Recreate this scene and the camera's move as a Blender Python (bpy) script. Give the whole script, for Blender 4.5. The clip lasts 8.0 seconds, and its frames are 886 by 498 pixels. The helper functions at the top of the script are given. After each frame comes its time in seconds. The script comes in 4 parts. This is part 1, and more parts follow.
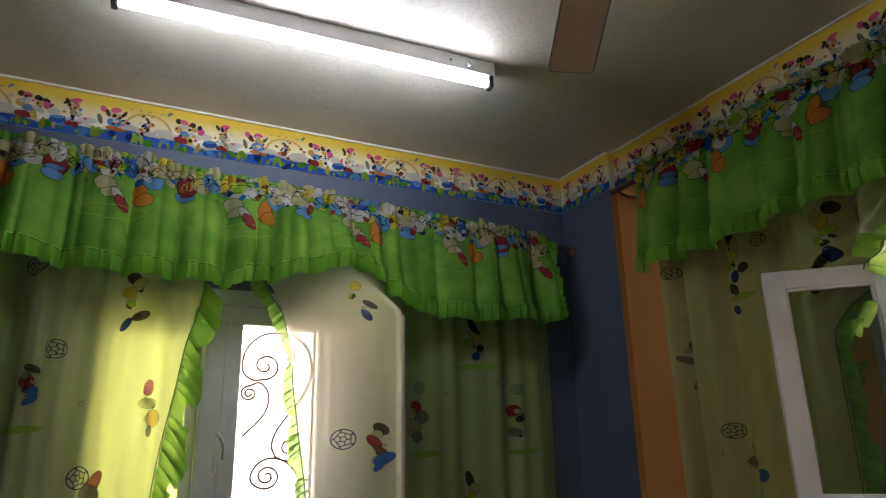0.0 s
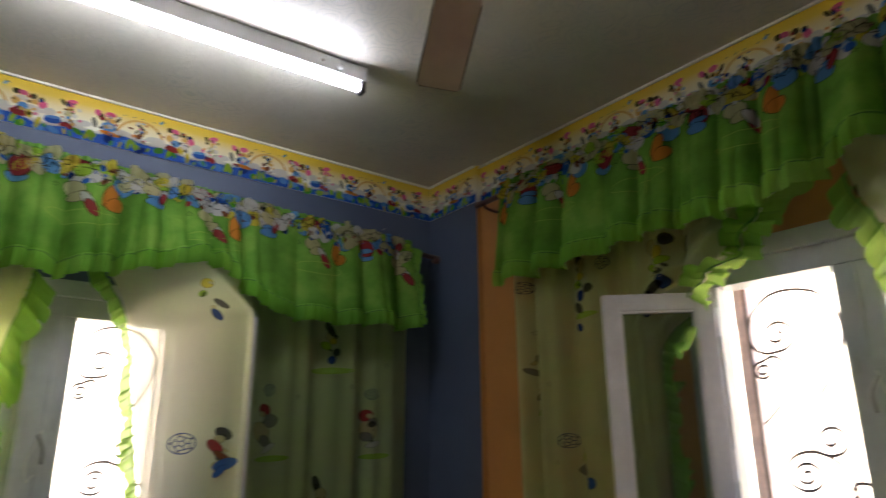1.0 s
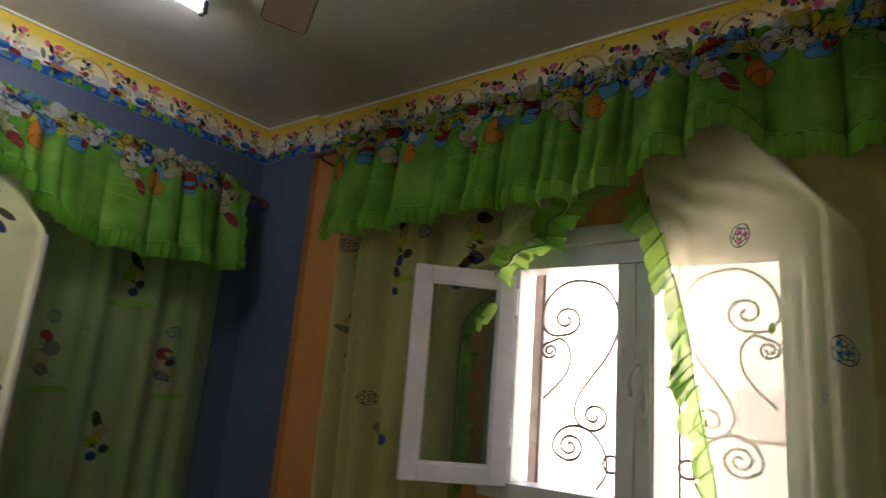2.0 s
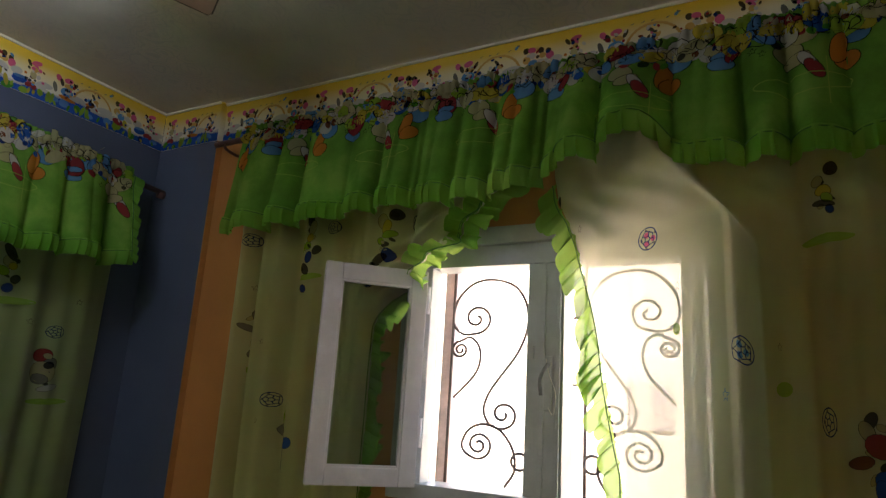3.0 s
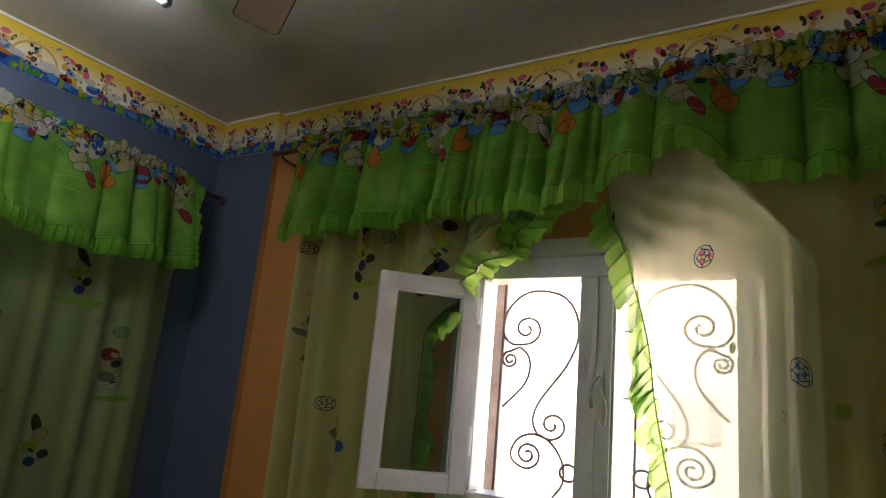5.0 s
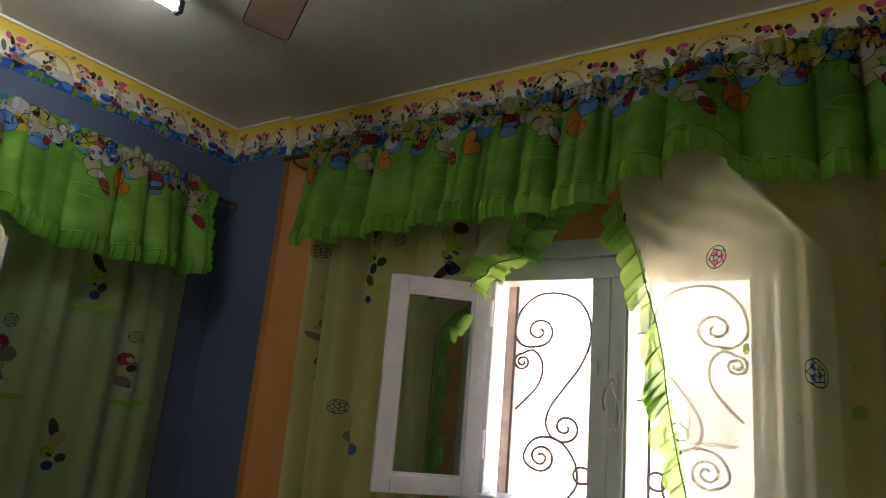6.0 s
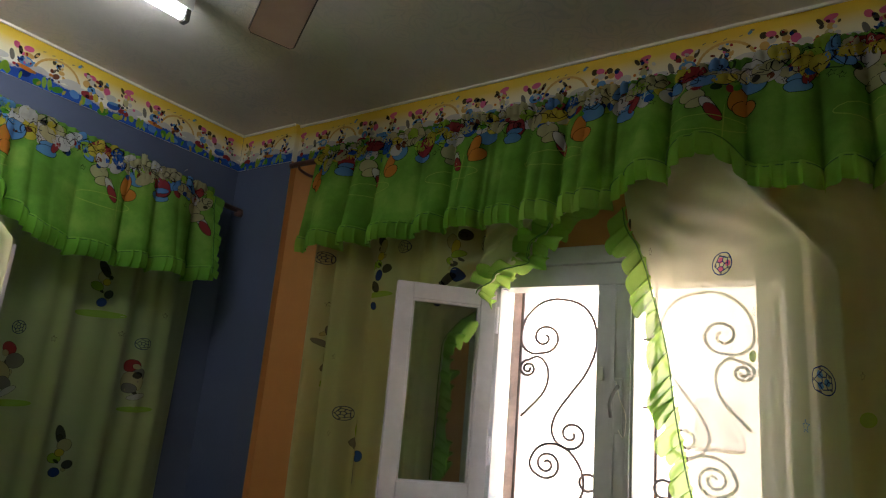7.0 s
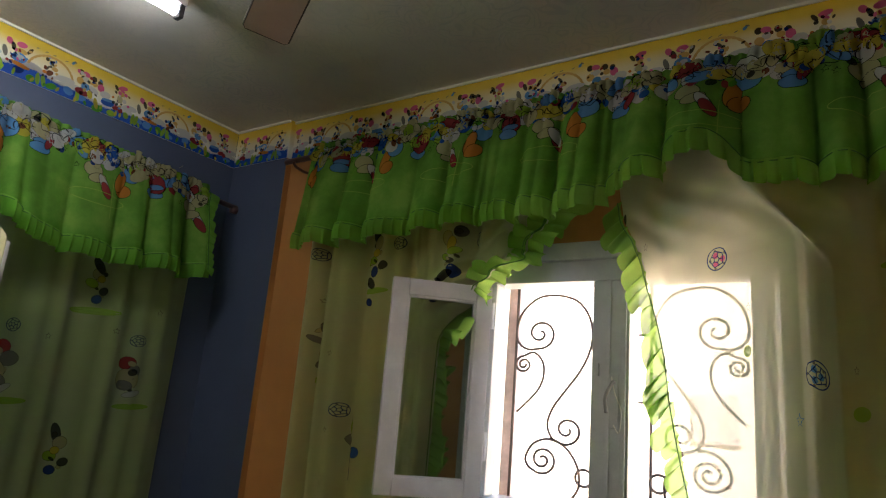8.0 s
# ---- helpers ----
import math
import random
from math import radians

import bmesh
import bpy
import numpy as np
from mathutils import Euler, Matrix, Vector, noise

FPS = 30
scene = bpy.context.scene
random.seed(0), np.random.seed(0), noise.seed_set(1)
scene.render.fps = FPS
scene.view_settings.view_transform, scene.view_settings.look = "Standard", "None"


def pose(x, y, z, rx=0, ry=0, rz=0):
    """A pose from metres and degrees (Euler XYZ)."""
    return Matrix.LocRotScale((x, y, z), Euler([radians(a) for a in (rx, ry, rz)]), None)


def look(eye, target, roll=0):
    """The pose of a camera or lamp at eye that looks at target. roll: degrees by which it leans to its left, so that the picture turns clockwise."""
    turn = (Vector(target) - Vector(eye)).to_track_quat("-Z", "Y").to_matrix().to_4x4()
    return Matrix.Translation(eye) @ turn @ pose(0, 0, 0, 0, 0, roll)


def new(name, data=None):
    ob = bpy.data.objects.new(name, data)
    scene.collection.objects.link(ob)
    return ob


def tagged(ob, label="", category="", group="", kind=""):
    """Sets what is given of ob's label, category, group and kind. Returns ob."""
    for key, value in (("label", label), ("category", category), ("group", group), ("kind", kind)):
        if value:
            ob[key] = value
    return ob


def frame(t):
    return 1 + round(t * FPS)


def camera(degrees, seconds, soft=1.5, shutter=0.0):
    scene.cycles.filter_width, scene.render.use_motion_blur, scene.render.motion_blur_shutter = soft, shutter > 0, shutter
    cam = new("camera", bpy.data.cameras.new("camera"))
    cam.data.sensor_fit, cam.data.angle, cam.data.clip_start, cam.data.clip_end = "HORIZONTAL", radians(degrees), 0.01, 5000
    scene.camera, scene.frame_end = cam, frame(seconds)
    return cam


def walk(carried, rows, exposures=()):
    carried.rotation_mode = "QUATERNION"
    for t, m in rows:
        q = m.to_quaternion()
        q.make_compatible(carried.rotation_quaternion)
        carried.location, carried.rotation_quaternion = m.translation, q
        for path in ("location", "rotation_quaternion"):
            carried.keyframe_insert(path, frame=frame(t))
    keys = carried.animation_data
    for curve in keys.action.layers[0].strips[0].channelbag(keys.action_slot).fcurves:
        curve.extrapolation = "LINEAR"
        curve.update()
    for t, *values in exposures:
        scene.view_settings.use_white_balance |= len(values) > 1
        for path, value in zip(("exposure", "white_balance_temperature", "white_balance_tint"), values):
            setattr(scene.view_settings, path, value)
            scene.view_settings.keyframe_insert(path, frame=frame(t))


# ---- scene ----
cam = camera(68.2, 8.0, soft=1.15, shutter=0.5)
PATH = [
    (0, (-1.959, -2.544, 1.699), (-1.101, -0.831, 2.272), -1.2),
    (0.5, (-1.95, -2.55, 1.714), (-1.004, -0.88, 2.275), -1.2),
    (1, (-1.913, -2.586, 1.732), (-0.739, -1.067, 2.291), -0.4),
    (1.5, (-1.892, -2.63, 1.751), (-0.516, -1.282, 2.289), 0.1),
    (1.7, (-1.887, -2.644, 1.73), (-0.434, -1.354, 2.204), 2.2),
    (2.8, (-1.839, -2.611, 1.739), (-0.186, -1.591, 2.215), 5.2),
    (3, (-1.862, -2.596, 1.745), (-0.166, -1.641, 2.207), 3.6),
    (3.5, (-1.906, -2.587, 1.761), (-0.224, -1.625, 2.258), 3.3),
    (4, (-1.927, -2.583, 1.767), (-0.255, -1.601, 2.258), 4.3),
    (4.5, (-1.929, -2.578, 1.763), (-0.279, -1.549, 2.227), 5.6),
    (5, (-1.92, -2.584, 1.763), (-0.289, -1.522, 2.221), 5.3),
    (6.5, (-1.919, -2.59, 1.769), (-0.317, -1.487, 2.234), 5.1),
    (7, (-1.922, -2.591, 1.772), (-0.325, -1.484, 2.245), 5.0),
    (7.5, (-1.92, -2.59, 1.77), (-0.319, -1.485, 2.232), 5.0),
    (8, (-1.92, -2.592, 1.77), (-0.314, -1.494, 2.235), 4.8),
]
walk(cam, [(t, look(eye, aim, roll)) for t, eye, aim, roll in PATH], [(0, 2.74, 6500, 15), (1.0, 2.74, 6500, 15), (1.7, 2.80, 6500, 15), (3.0, 2.76, 6500, 14), (4.5, 2.86, 6500, 14), (8, 2.90, 6500, 14)])

# ---- light ----
world = bpy.data.worlds.new("sky")
scene.world = world
world.use_nodes = True
wn = world.node_tree
sky = wn.nodes.new("ShaderNodeTexSky")
sky.sky_type = "NISHITA"
sky.sun_disc = False
sky.sun_elevation = radians(38)
sky.sun_rotation = radians(225)
wn.links.new(sky.outputs[0], wn.nodes["Background"].inputs[0])
wn.nodes["Background"].inputs[1].default_value = 0.15
sun = new("sun", bpy.data.lights.new("sun", "SUN"))
sun.data.energy, sun.data.angle, sun.data.color = 5.0, radians(0.5), (1.0, 0.94, 0.84)
sun.matrix_world = look((-8, -8, 9), (0, 0, 0))
TUBE_POWER = 5.8


# ---- materials ----
def graph(name):
    m = bpy.data.materials.new(name)
    m.use_nodes = True
    nt = m.node_tree
    return m, nt, nt.nodes["Principled BSDF"], nt.nodes["Material Output"]


def add(nt, kind, **inputs):
    n = nt.nodes.new(kind)
    for k, v in inputs.items():
        n.inputs[k.replace("_", " ")].default_value = v
    return n


def noise_tex(nt, scale, detail=4.0, rough=0.6, coord="Object"):
    tc = nt.nodes.new("ShaderNodeTexCoord")
    n = add(nt, "ShaderNodeTexNoise", Scale=scale, Detail=detail, Roughness=rough)
    nt.links.new(tc.outputs[coord], n.inputs["Vector"])
    return n


def ramp(nt, src, stops):
    r = nt.nodes.new("ShaderNodeValToRGB")
    el = r.color_ramp.elements
    while len(el) < len(stops):
        el.new(0.5)
    for e, (p, c) in zip(el, stops):
        e.position, e.color = p, (*c, 1)
    nt.links.new(src, r.inputs[0])
    return r


def bumped(nt, src, strength, dist, target):
    b = add(nt, "ShaderNodeBump", Strength=strength, Distance=dist)
    nt.links.new(src, b.inputs["Height"])
    nt.links.new(b.outputs[0], target.inputs["Normal"])
    return b


def shade(c, k):
    return tuple(min(1.0, v * k) for v in c)


def painted(name, col, rough=0.55, vary=0.12, scale=3.0, bump=0.25, grain=60.0, metal=0.0):
    """Painted or plastered surface: broad stains, fine grain and a light relief."""
    m, nt, p, out = graph(name)
    n = noise_tex(nt, scale, 6.0, 0.65)
    r = ramp(nt, n.outputs[0], [(0.3, shade(col, 1 - vary)), (0.55, col), (0.75, shade(col, 1 + vary))])
    nt.links.new(r.outputs[0], p.inputs["Base Color"])
    g = noise_tex(nt, grain, 5.0, 0.7)
    bumped(nt, g.outputs[0], bump, 0.004, p)
    p.inputs["Roughness"].default_value, p.inputs["Metallic"].default_value = rough, metal
    return m


def cloth(name, col, lit, sheer=0.1, glow=0.45, vary=0.1, col2=None):
    """Thin woven cloth: reflects col, lets light of the colour lit through, and is partly see-through."""
    m, nt, p, out = graph(name)
    nt.nodes.remove(p)
    n = noise_tex(nt, 7.0, 5.0, 0.6)
    r = ramp(nt, n.outputs[0], [(0.36, shade(col, 1 - vary)), (0.5, col), (0.64, col2 or shade(col, 1 + vary))])
    d = nt.nodes.new("ShaderNodeBsdfDiffuse")
    t = nt.nodes.new("ShaderNodeBsdfTranslucent")
    t.inputs[0].default_value = (*lit, 1)
    nt.links.new(r.outputs[0], d.inputs[0])
    w = noise_tex(nt, 900.0, 2.0, 0.5)
    bumped(nt, w.outputs[0], 0.25, 0.001, d)
    a = add(nt, "ShaderNodeMixShader", Fac=glow)
    nt.links.new(d.outputs[0], a.inputs[1])
    nt.links.new(t.outputs[0], a.inputs[2])
    clear = nt.nodes.new("ShaderNodeBsdfTransparent")
    b = add(nt, "ShaderNodeMixShader", Fac=sheer)
    nt.links.new(a.outputs[0], b.inputs[1])
    nt.links.new(clear.outputs[0], b.inputs[2])
    nt.links.new(b.outputs[0], out.inputs[0])
    return m


def ceiling_material():
    """Semi-gloss cream paint over embossed scroll-patterned paper."""
    m, nt, p, out = graph("ceiling_paint")
    col = (0.70, 0.65, 0.56)
    n = noise_tex(nt, 1.7, 6.0, 0.65)
    tc = nt.nodes.new("ShaderNodeTexCoord")
    warp = add(nt, "ShaderNodeTexNoise", Scale=9.0, Detail=2.0)
    nt.links.new(tc.outputs["Object"], warp.inputs["Vector"])
    mixv = nt.nodes.new("ShaderNodeVectorMath")
    mixv.operation = "MULTIPLY_ADD"
    mixv.inputs[1].default_value = (0.10, 0.10, 0.0)
    nt.links.new(warp.outputs["Color"], mixv.inputs[0])
    nt.links.new(tc.outputs["Object"], mixv.inputs[2])
    v = add(nt, "ShaderNodeTexVoronoi", Scale=9.0)
    nt.links.new(mixv.outputs[0], v.inputs["Vector"])
    k = nt.nodes.new("ShaderNodeMath")
    k.operation = "MULTIPLY"
    k.inputs[1].default_value = 38.0
    nt.links.new(v.outputs["Distance"], k.inputs[0])
    s = nt.nodes.new("ShaderNodeMath")
    s.operation = "SINE"
    nt.links.new(k.outputs[0], s.inputs[0])
    lace = ramp(nt, s.outputs[0], [(0.55, (0, 0, 0)), (0.8, (1, 1, 1))])
    fade = noise_tex(nt, 3.2, 3.0)
    fr = ramp(nt, fade.outputs[0], [(0.42, (0, 0, 0)), (0.6, (1, 1, 1))])
    mul = nt.nodes.new("ShaderNodeMath")
    mul.operation = "MULTIPLY"
    nt.links.new(lace.outputs[0], mul.inputs[0])
    nt.links.new(fr.outputs[0], mul.inputs[1])
    base = ramp(nt, n.outputs[0], [(0.3, shade(col, 0.86)), (0.55, col), (0.75, shade(col, 1.1))])
    mx = nt.nodes.new("ShaderNodeMix")
    mx.data_type = "RGBA"
    mx.inputs["B"].default_value = (0.52, 0.51, 0.46, 1)
    fac = nt.nodes.new("ShaderNodeMath")
    fac.operation = "MULTIPLY"
    fac.inputs[1].default_value = 0.45
    nt.links.new(mul.outputs[0], fac.inputs[0])
    nt.links.new(fac.outputs[0], mx.inputs["Factor"])
    nt.links.new(base.outputs[0], mx.inputs["A"])
    nt.links.new(mx.outputs["Result"], p.inputs["Base Color"])
    p.inputs["Roughness"].default_value = 0.42
    g = noise_tex(nt, 22.0, 6.0, 0.7)
    b1 = add(nt, "ShaderNodeBump", Strength=0.6, Distance=0.007)
    nt.links.new(g.outputs[0], b1.inputs["Height"])
    b2 = add(nt, "ShaderNodeBump", Strength=0.22, Distance=0.002)
    nt.links.new(mul.outputs[0], b2.inputs["Height"])
    nt.links.new(b1.outputs[0], b2.inputs["Normal"])
    nt.links.new(b2.outputs[0], p.inputs["Normal"])
    return m


def border_material():
    """Printed paper: saturated yellow at the top edge fading to cream below."""
    m, nt, p, out = graph("border_paper")
    tc = nt.nodes.new("ShaderNodeTexCoord")
    sep = nt.nodes.new("ShaderNodeSeparateXYZ")
    nt.links.new(tc.outputs["Object"], sep.inputs[0])
    mr = add(nt, "ShaderNodeMapRange", From_Min=2.815, From_Max=3.0)
    nt.links.new(sep.outputs["Z"], mr.inputs[0])
    r = ramp(nt, mr.outputs[0], [(0.3, (0.82, 0.80, 0.66)), (0.55, (0.80, 0.70, 0.42)), (0.78, (0.76, 0.54, 0.06)), (1.0, (0.74, 0.49, 0.02))])
    nt.links.new(r.outputs[0], p.inputs["Base Color"])
    p.inputs["Roughness"].default_value = 0.4
    g = noise_tex(nt, 14.0, 4.0)
    bumped(nt, g.outputs[0], 0.12, 0.004, p)
    return m


def glass_material():
    m, nt, p, out = graph("window_glass")
    nt.nodes.remove(p)
    g = add(nt, "ShaderNodeBsdfGlossy", Roughness=0.04)
    t = nt.nodes.new("ShaderNodeBsdfTransparent")
    t.inputs[0].default_value = (0.80, 0.86, 0.82, 1)
    f = add(nt, "ShaderNodeFresnel", IOR=1.5)
    mx = nt.nodes.new("ShaderNodeMixShader")
    nt.links.new(f.outputs[0], mx.inputs[0])
    nt.links.new(t.outputs[0], mx.inputs[1])
    nt.links.new(g.outputs[0], mx.inputs[2])
    nt.links.new(mx.outputs[0], out.inputs[0])
    return m


def tube_material():
    m, nt, p, out = graph("lit_tube")
    p.inputs["Base Color"].default_value = (0.9, 0.9, 0.9, 1)
    p.inputs["Emission Color"].default_value = (0.84, 0.90, 1.0, 1)
    p.inputs["Emission Strength"].default_value = TUBE_POWER
    return m


M_BLUE = painted("blue_wall_paint", (0.080, 0.102, 0.158), 0.5, 0.10, 2.0, 0.3, 45)
M_ORANGE = painted("orange_wall_paint", (0.52, 0.23, 0.06), 0.5, 0.12, 3.0, 0.3, 45)
M_CEIL = ceiling_material()
M_FLOOR = painted("floor_tile_glaze", (0.40, 0.37, 0.33), 0.3, 0.1, 4.0, 0.1)
M_TRIM = painted("white_trim_paint", (0.80, 0.77, 0.66), 0.5, 0.08, 8.0)
M_BORDER = border_material()
M_SASH = painted("white_gloss_paint", (0.72, 0.69, 0.71), 0.35, 0.12, 9.0, 0.25, 70)
M_FRAME = painted("grey_frame_paint", (0.57, 0.58, 0.56), 0.38, 0.14, 8.0, 0.3, 60)
M_IRON = painted("iron_grille_paint", (0.17, 0.125, 0.105), 0.5, 0.25, 20.0, 0.3, 120)
M_STEEL = painted("steel_hardware", (0.35, 0.34, 0.32), 0.4, 0.2, 30.0, 0.2, 90, 0.7)
M_REVEAL = painted("plaster_reveal", (0.55, 0.47, 0.42), 0.7, 0.12, 6.0, 0.4)
M_POST = painted("worn_post_paint", (0.72, 0.58, 0.53), 0.6, 0.3, 14.0, 0.4)
M_PALE = painted("pale_wall_paint", (0.78, 0.74, 0.64), 0.6, 0.08, 2.0)
M_BATTEN = painted("batten_enamel", (0.62, 0.63, 0.66), 0.4, 0.08, 10.0, 0.1)
M_DARK = painted("dark_lampholder", (0.06, 0.055, 0.05), 0.5, 0.2, 20.0)
M_BLADE = painted("brown_fan_blade", (0.40, 0.29, 0.23), 0.45, 0.12, 6.0, 0.15)
M_BLADE_EDGE = painted("dark_blade_edge", (0.05, 0.035, 0.03), 0.5, 0.2, 30.0)
M_ROD = painted("brown_rod_wood", (0.16, 0.07, 0.05), 0.45, 0.25, 18.0, 0.3)
M_GLASS = glass_material()
M_TUBE = tube_material()
M_FROST = cloth("obscure_glass", (0.5, 0.55, 0.5), (0.84, 0.92, 0.42), 0.12, 0.9, 0.05)
M_FACADE = painted("cream_facade_render", (0.80, 0.72, 0.58), 0.85, 0.1, 1.0, 0.4, 20)
M_CURTAIN = cloth("lemon_curtain_cloth", (0.345, 0.455, 0.145), (0.98, 0.91, 0.77), 0.125, 0.48, 0.08)
M_GREEN = cloth("green_valance_cloth", (0.140, 0.32, 0.045), (0.25, 0.56, 0.08), 0.03, 0.33, 0.38, (0.25, 0.45, 0.075))
M_SEAM = painted("seam_thread", (0.09, 0.24, 0.04), 0.8)
M_LIME = cloth("lime_ruffle_cloth", (0.125, 0.36, 0.038), (0.55, 0.80, 0.18), 0.06, 0.40, 0.18)
INK = {k: cloth("print_" + k, c, shade(c, 1.3), 0.16, 0.55, 0.08) for k, c in {
    "black": (0.015, 0.015, 0.02), "pink": (0.72, 0.16, 0.32), "red": (0.36, 0.05, 0.05), "white": (0.60, 0.58, 0.54),
    "cream": (0.50, 0.46, 0.24), "yellow": (0.60, 0.50, 0.06), "blue": (0.03, 0.12, 0.46), "sky": (0.13, 0.32, 0.62),
    "green": (0.10, 0.36, 0.03), "leaf": (0.33, 0.52, 0.05), "orange": (0.66, 0.24, 0.04), "brown": (0.20, 0.07, 0.03),
    "grey": (0.22, 0.21, 0.17), "navy": (0.02, 0.05, 0.20), "tan": (0.66, 0.42, 0.14), "grass": (0.34, 0.52, 0.09)}.items()}


# ---- mesh helpers ----
def part(name, bm, mats, parent=None, label="", smooth=False):
    me = bpy.data.meshes.new(name)
    bmesh.ops.recalc_face_normals(bm, faces=bm.faces) if len(bm.faces) < 4000 else None
    bm.to_mesh(me)
    bm.free()
    for m in mats if isinstance(mats, (list, tuple)) else [mats]:
        me.materials.append(m)
    if smooth:
        me.polygons.foreach_set("use_smooth", [True] * len(me.polygons))
    ob = new(name, me)
    if parent:
        ob.parent = parent
    if label:
        ob["label"] = label
    return ob


def sheet_part(name, verts, faces, index, mats, parent=None, label="", smooth=True):
    me = bpy.data.meshes.new(name)
    me.from_pydata(verts, [], faces)
    for m in mats:
        me.materials.append(m)
    if index:
        me.polygons.foreach_set("material_index", index)
    me.polygons.foreach_set("use_smooth", [smooth] * len(me.polygons))
    me.update()
    ob = new(name, me)
    if parent:
        ob.parent = parent
    if label:
        ob["label"] = label
    return ob


def add_box(bm, lo, hi, bevel=0.0, m=None):
    r = bmesh.ops.create_cube(bm, size=1)
    vs = r["verts"]
    for v in vs:
        v.co = Vector([lo[i] + (v.co[i] + 0.5) * (hi[i] - lo[i]) for i in range(3)])
    if m is not None:
        bmesh.ops.transform(bm, matrix=m, verts=vs)
    if bevel:
        es = list({e for v in vs for e in v.link_edges})
        bmesh.ops.bevel(bm, geom=es, offset=bevel, segments=2, profile=0.6, affect="EDGES")


def slab(name, lo, hi, mat, parent=None, label="", bevel=0.0, m=None):
    bm = bmesh.new()
    add_box(bm, lo, hi, bevel, m)
    return part(name, bm, mat, parent, label)


def add_tube(bm, pts, r, segs=8, caps=True):
    pts = [Vector(p) for p in pts]
    rings, up = [], None
    for i, p in enumerate(pts):
        t = (pts[min(i + 1, len(pts) - 1)] - pts[max(i - 1, 0)]).normalized()
        if up is None:
            up = t.orthogonal().normalized()
        up = (up - t * up.dot(t)).normalized()
        side = t.cross(up)
        rr = r[i] if isinstance(r, (list, tuple)) else r
        rings.append([bm.verts.new(p + (up * math.cos(a) + side * math.sin(a)) * rr)
                      for a in (2 * math.pi * k / segs for k in range(segs))])
    for a, b in zip(rings, rings[1:]):
        for k in range(segs):
            bm.faces.new((a[k], a[(k + 1) % segs], b[(k + 1) % segs], b[k]))
    if caps:
        bm.faces.new(rings[0][::-1])
        bm.faces.new(rings[-1])


def tube_part(name, pts, r, mat, parent=None, label="", segs=10):
    bm = bmesh.new()
    add_tube(bm, pts, r, segs)
    return part(name, bm, mat, parent, label, True)


def empty(name, label, category, group="", kind="", at=(0, 0, 0)):
    ob = new(name)
    ob.location = at
    return tagged(ob, label, category, group, kind)


def spline(pts, n=10):
    """Smooth line through points."""
    P = [Vector(p) for p in pts]
    P = [P[0] * 2 - P[1]] + P + [P[-1] * 2 - P[-2]]
    out = []
    for i in range(1, len(P) - 2):
        a, b, c, d = P[i - 1:i + 3]
        for k in range(n):
            t = k / n
            out.append(0.5 * (2 * b + (c - a) * t + (2 * a - 5 * b + 4 * c - d) * t * t + (3 * b - a - 3 * c + d) * t ** 3))
    out.append(P[-2])
    return out


def profile(pts):
    """Piecewise linear function through (x, y), eased at the knots."""
    xs, ys = [p[0] for p in pts], [p[1] for p in pts]

    def f(x):
        return sum(float(np.interp(x + o, xs, ys)) for o in (-0.02, -0.01, 0, 0.01, 0.02)) / 5
    return f


# distance from the corner s, distance out of the wall d, height z
BX = 0.03


def on_a(s, d, z):
    return Vector((-s, -d, z))


def on_b(s, d, z):
    return Vector((BX - d, -s, z))


OUT = {on_a: Vector((0, -1, 0)), on_b: Vector((-1, 0, 0))}

# ---- the room ----
H = 3.0
X0, Y0, T = -3.6, -4.2, 0.25
KINK = 0.373
# windows: s of the two openings, sill and head
WIN_A = dict(s0=1.20, s1=1.54, s2=1.68, s3=2.02, z0=1.47, z1=2.15, latch=1.600, grip=1.72)
WIN_B = dict(s0=1.505, s1=1.848, s2=1.965, s3=2.302, z0=1.50, z1=2.191, latch=1.920, grip=1.845)


def wall_with_hole(name, place, s_lo, s_hi, w, mat, thick):
    """A wall with one window hole; four blocks round the hole in one mesh."""
    a, b, lo, hi = w["s0"] - 0.115, w["s3"] + 0.115, w["z0"] - 0.05, w["z1"] + 0.13
    bm = bmesh.new()
    for sa, sb, za, zb in ((s_lo, a, 0, H), (b, s_hi, 0, H), (a, b, 0, lo), (a, b, hi, H)):
        p, q = place(sa, 0, za), place(sb, -thick, zb)
        add_box(bm, [min(p[i], q[i]) for i in range(3)], [max(p[i], q[i]) for i in range(3)])
    bmesh.ops.remove_doubles(bm, verts=bm.verts, dist=1e-5)
    return tagged(part(name, bm, mat), kind="structure")


tagged(wall_with_hole("wall_north", on_a, 0.0, -X0, WIN_A, M_BLUE, T), "blue painted plaster wall with a window", "wall")
tagged(wall_with_hole("wall_east", on_b, KINK, -Y0, WIN_B, M_ORANGE, T), "orange painted plaster wall with a window", "wall")
tagged(slab("wall_corner_pier", (0, -KINK, 0), (BX + T, T, H), M_BLUE), "blue painted corner pier standing slightly proud", "wall", kind="structure")
# west wall; its unseen opening is added to bring daylight onto the east curtains
bm = bmesh.new()
for ya, yb, za, zb in ((Y0 - 0.2, -4.15, 0, H), (-3.6, T, 0, H), (-4.15, -3.6, 2.05, H), (-4.15, -3.6, 0, 1.35)):
    add_box(bm, (X0 - 0.2, ya, za), (X0, yb, zb))
tagged(part("wall_west", bm, M_PALE), "pale painted plaster wall with an added unseen opening for daylight", "wall", kind="structure")
# unseen slab, added only to block direct sun from the west opening
tagged(slab("sun_block_slab", (X0 - 2.6, -7.0, 2.35), (X0 - 0.2, -1.6, 2.5), M_PALE), "unseen slab added to keep sun out of the west opening", "roof", kind="structure")
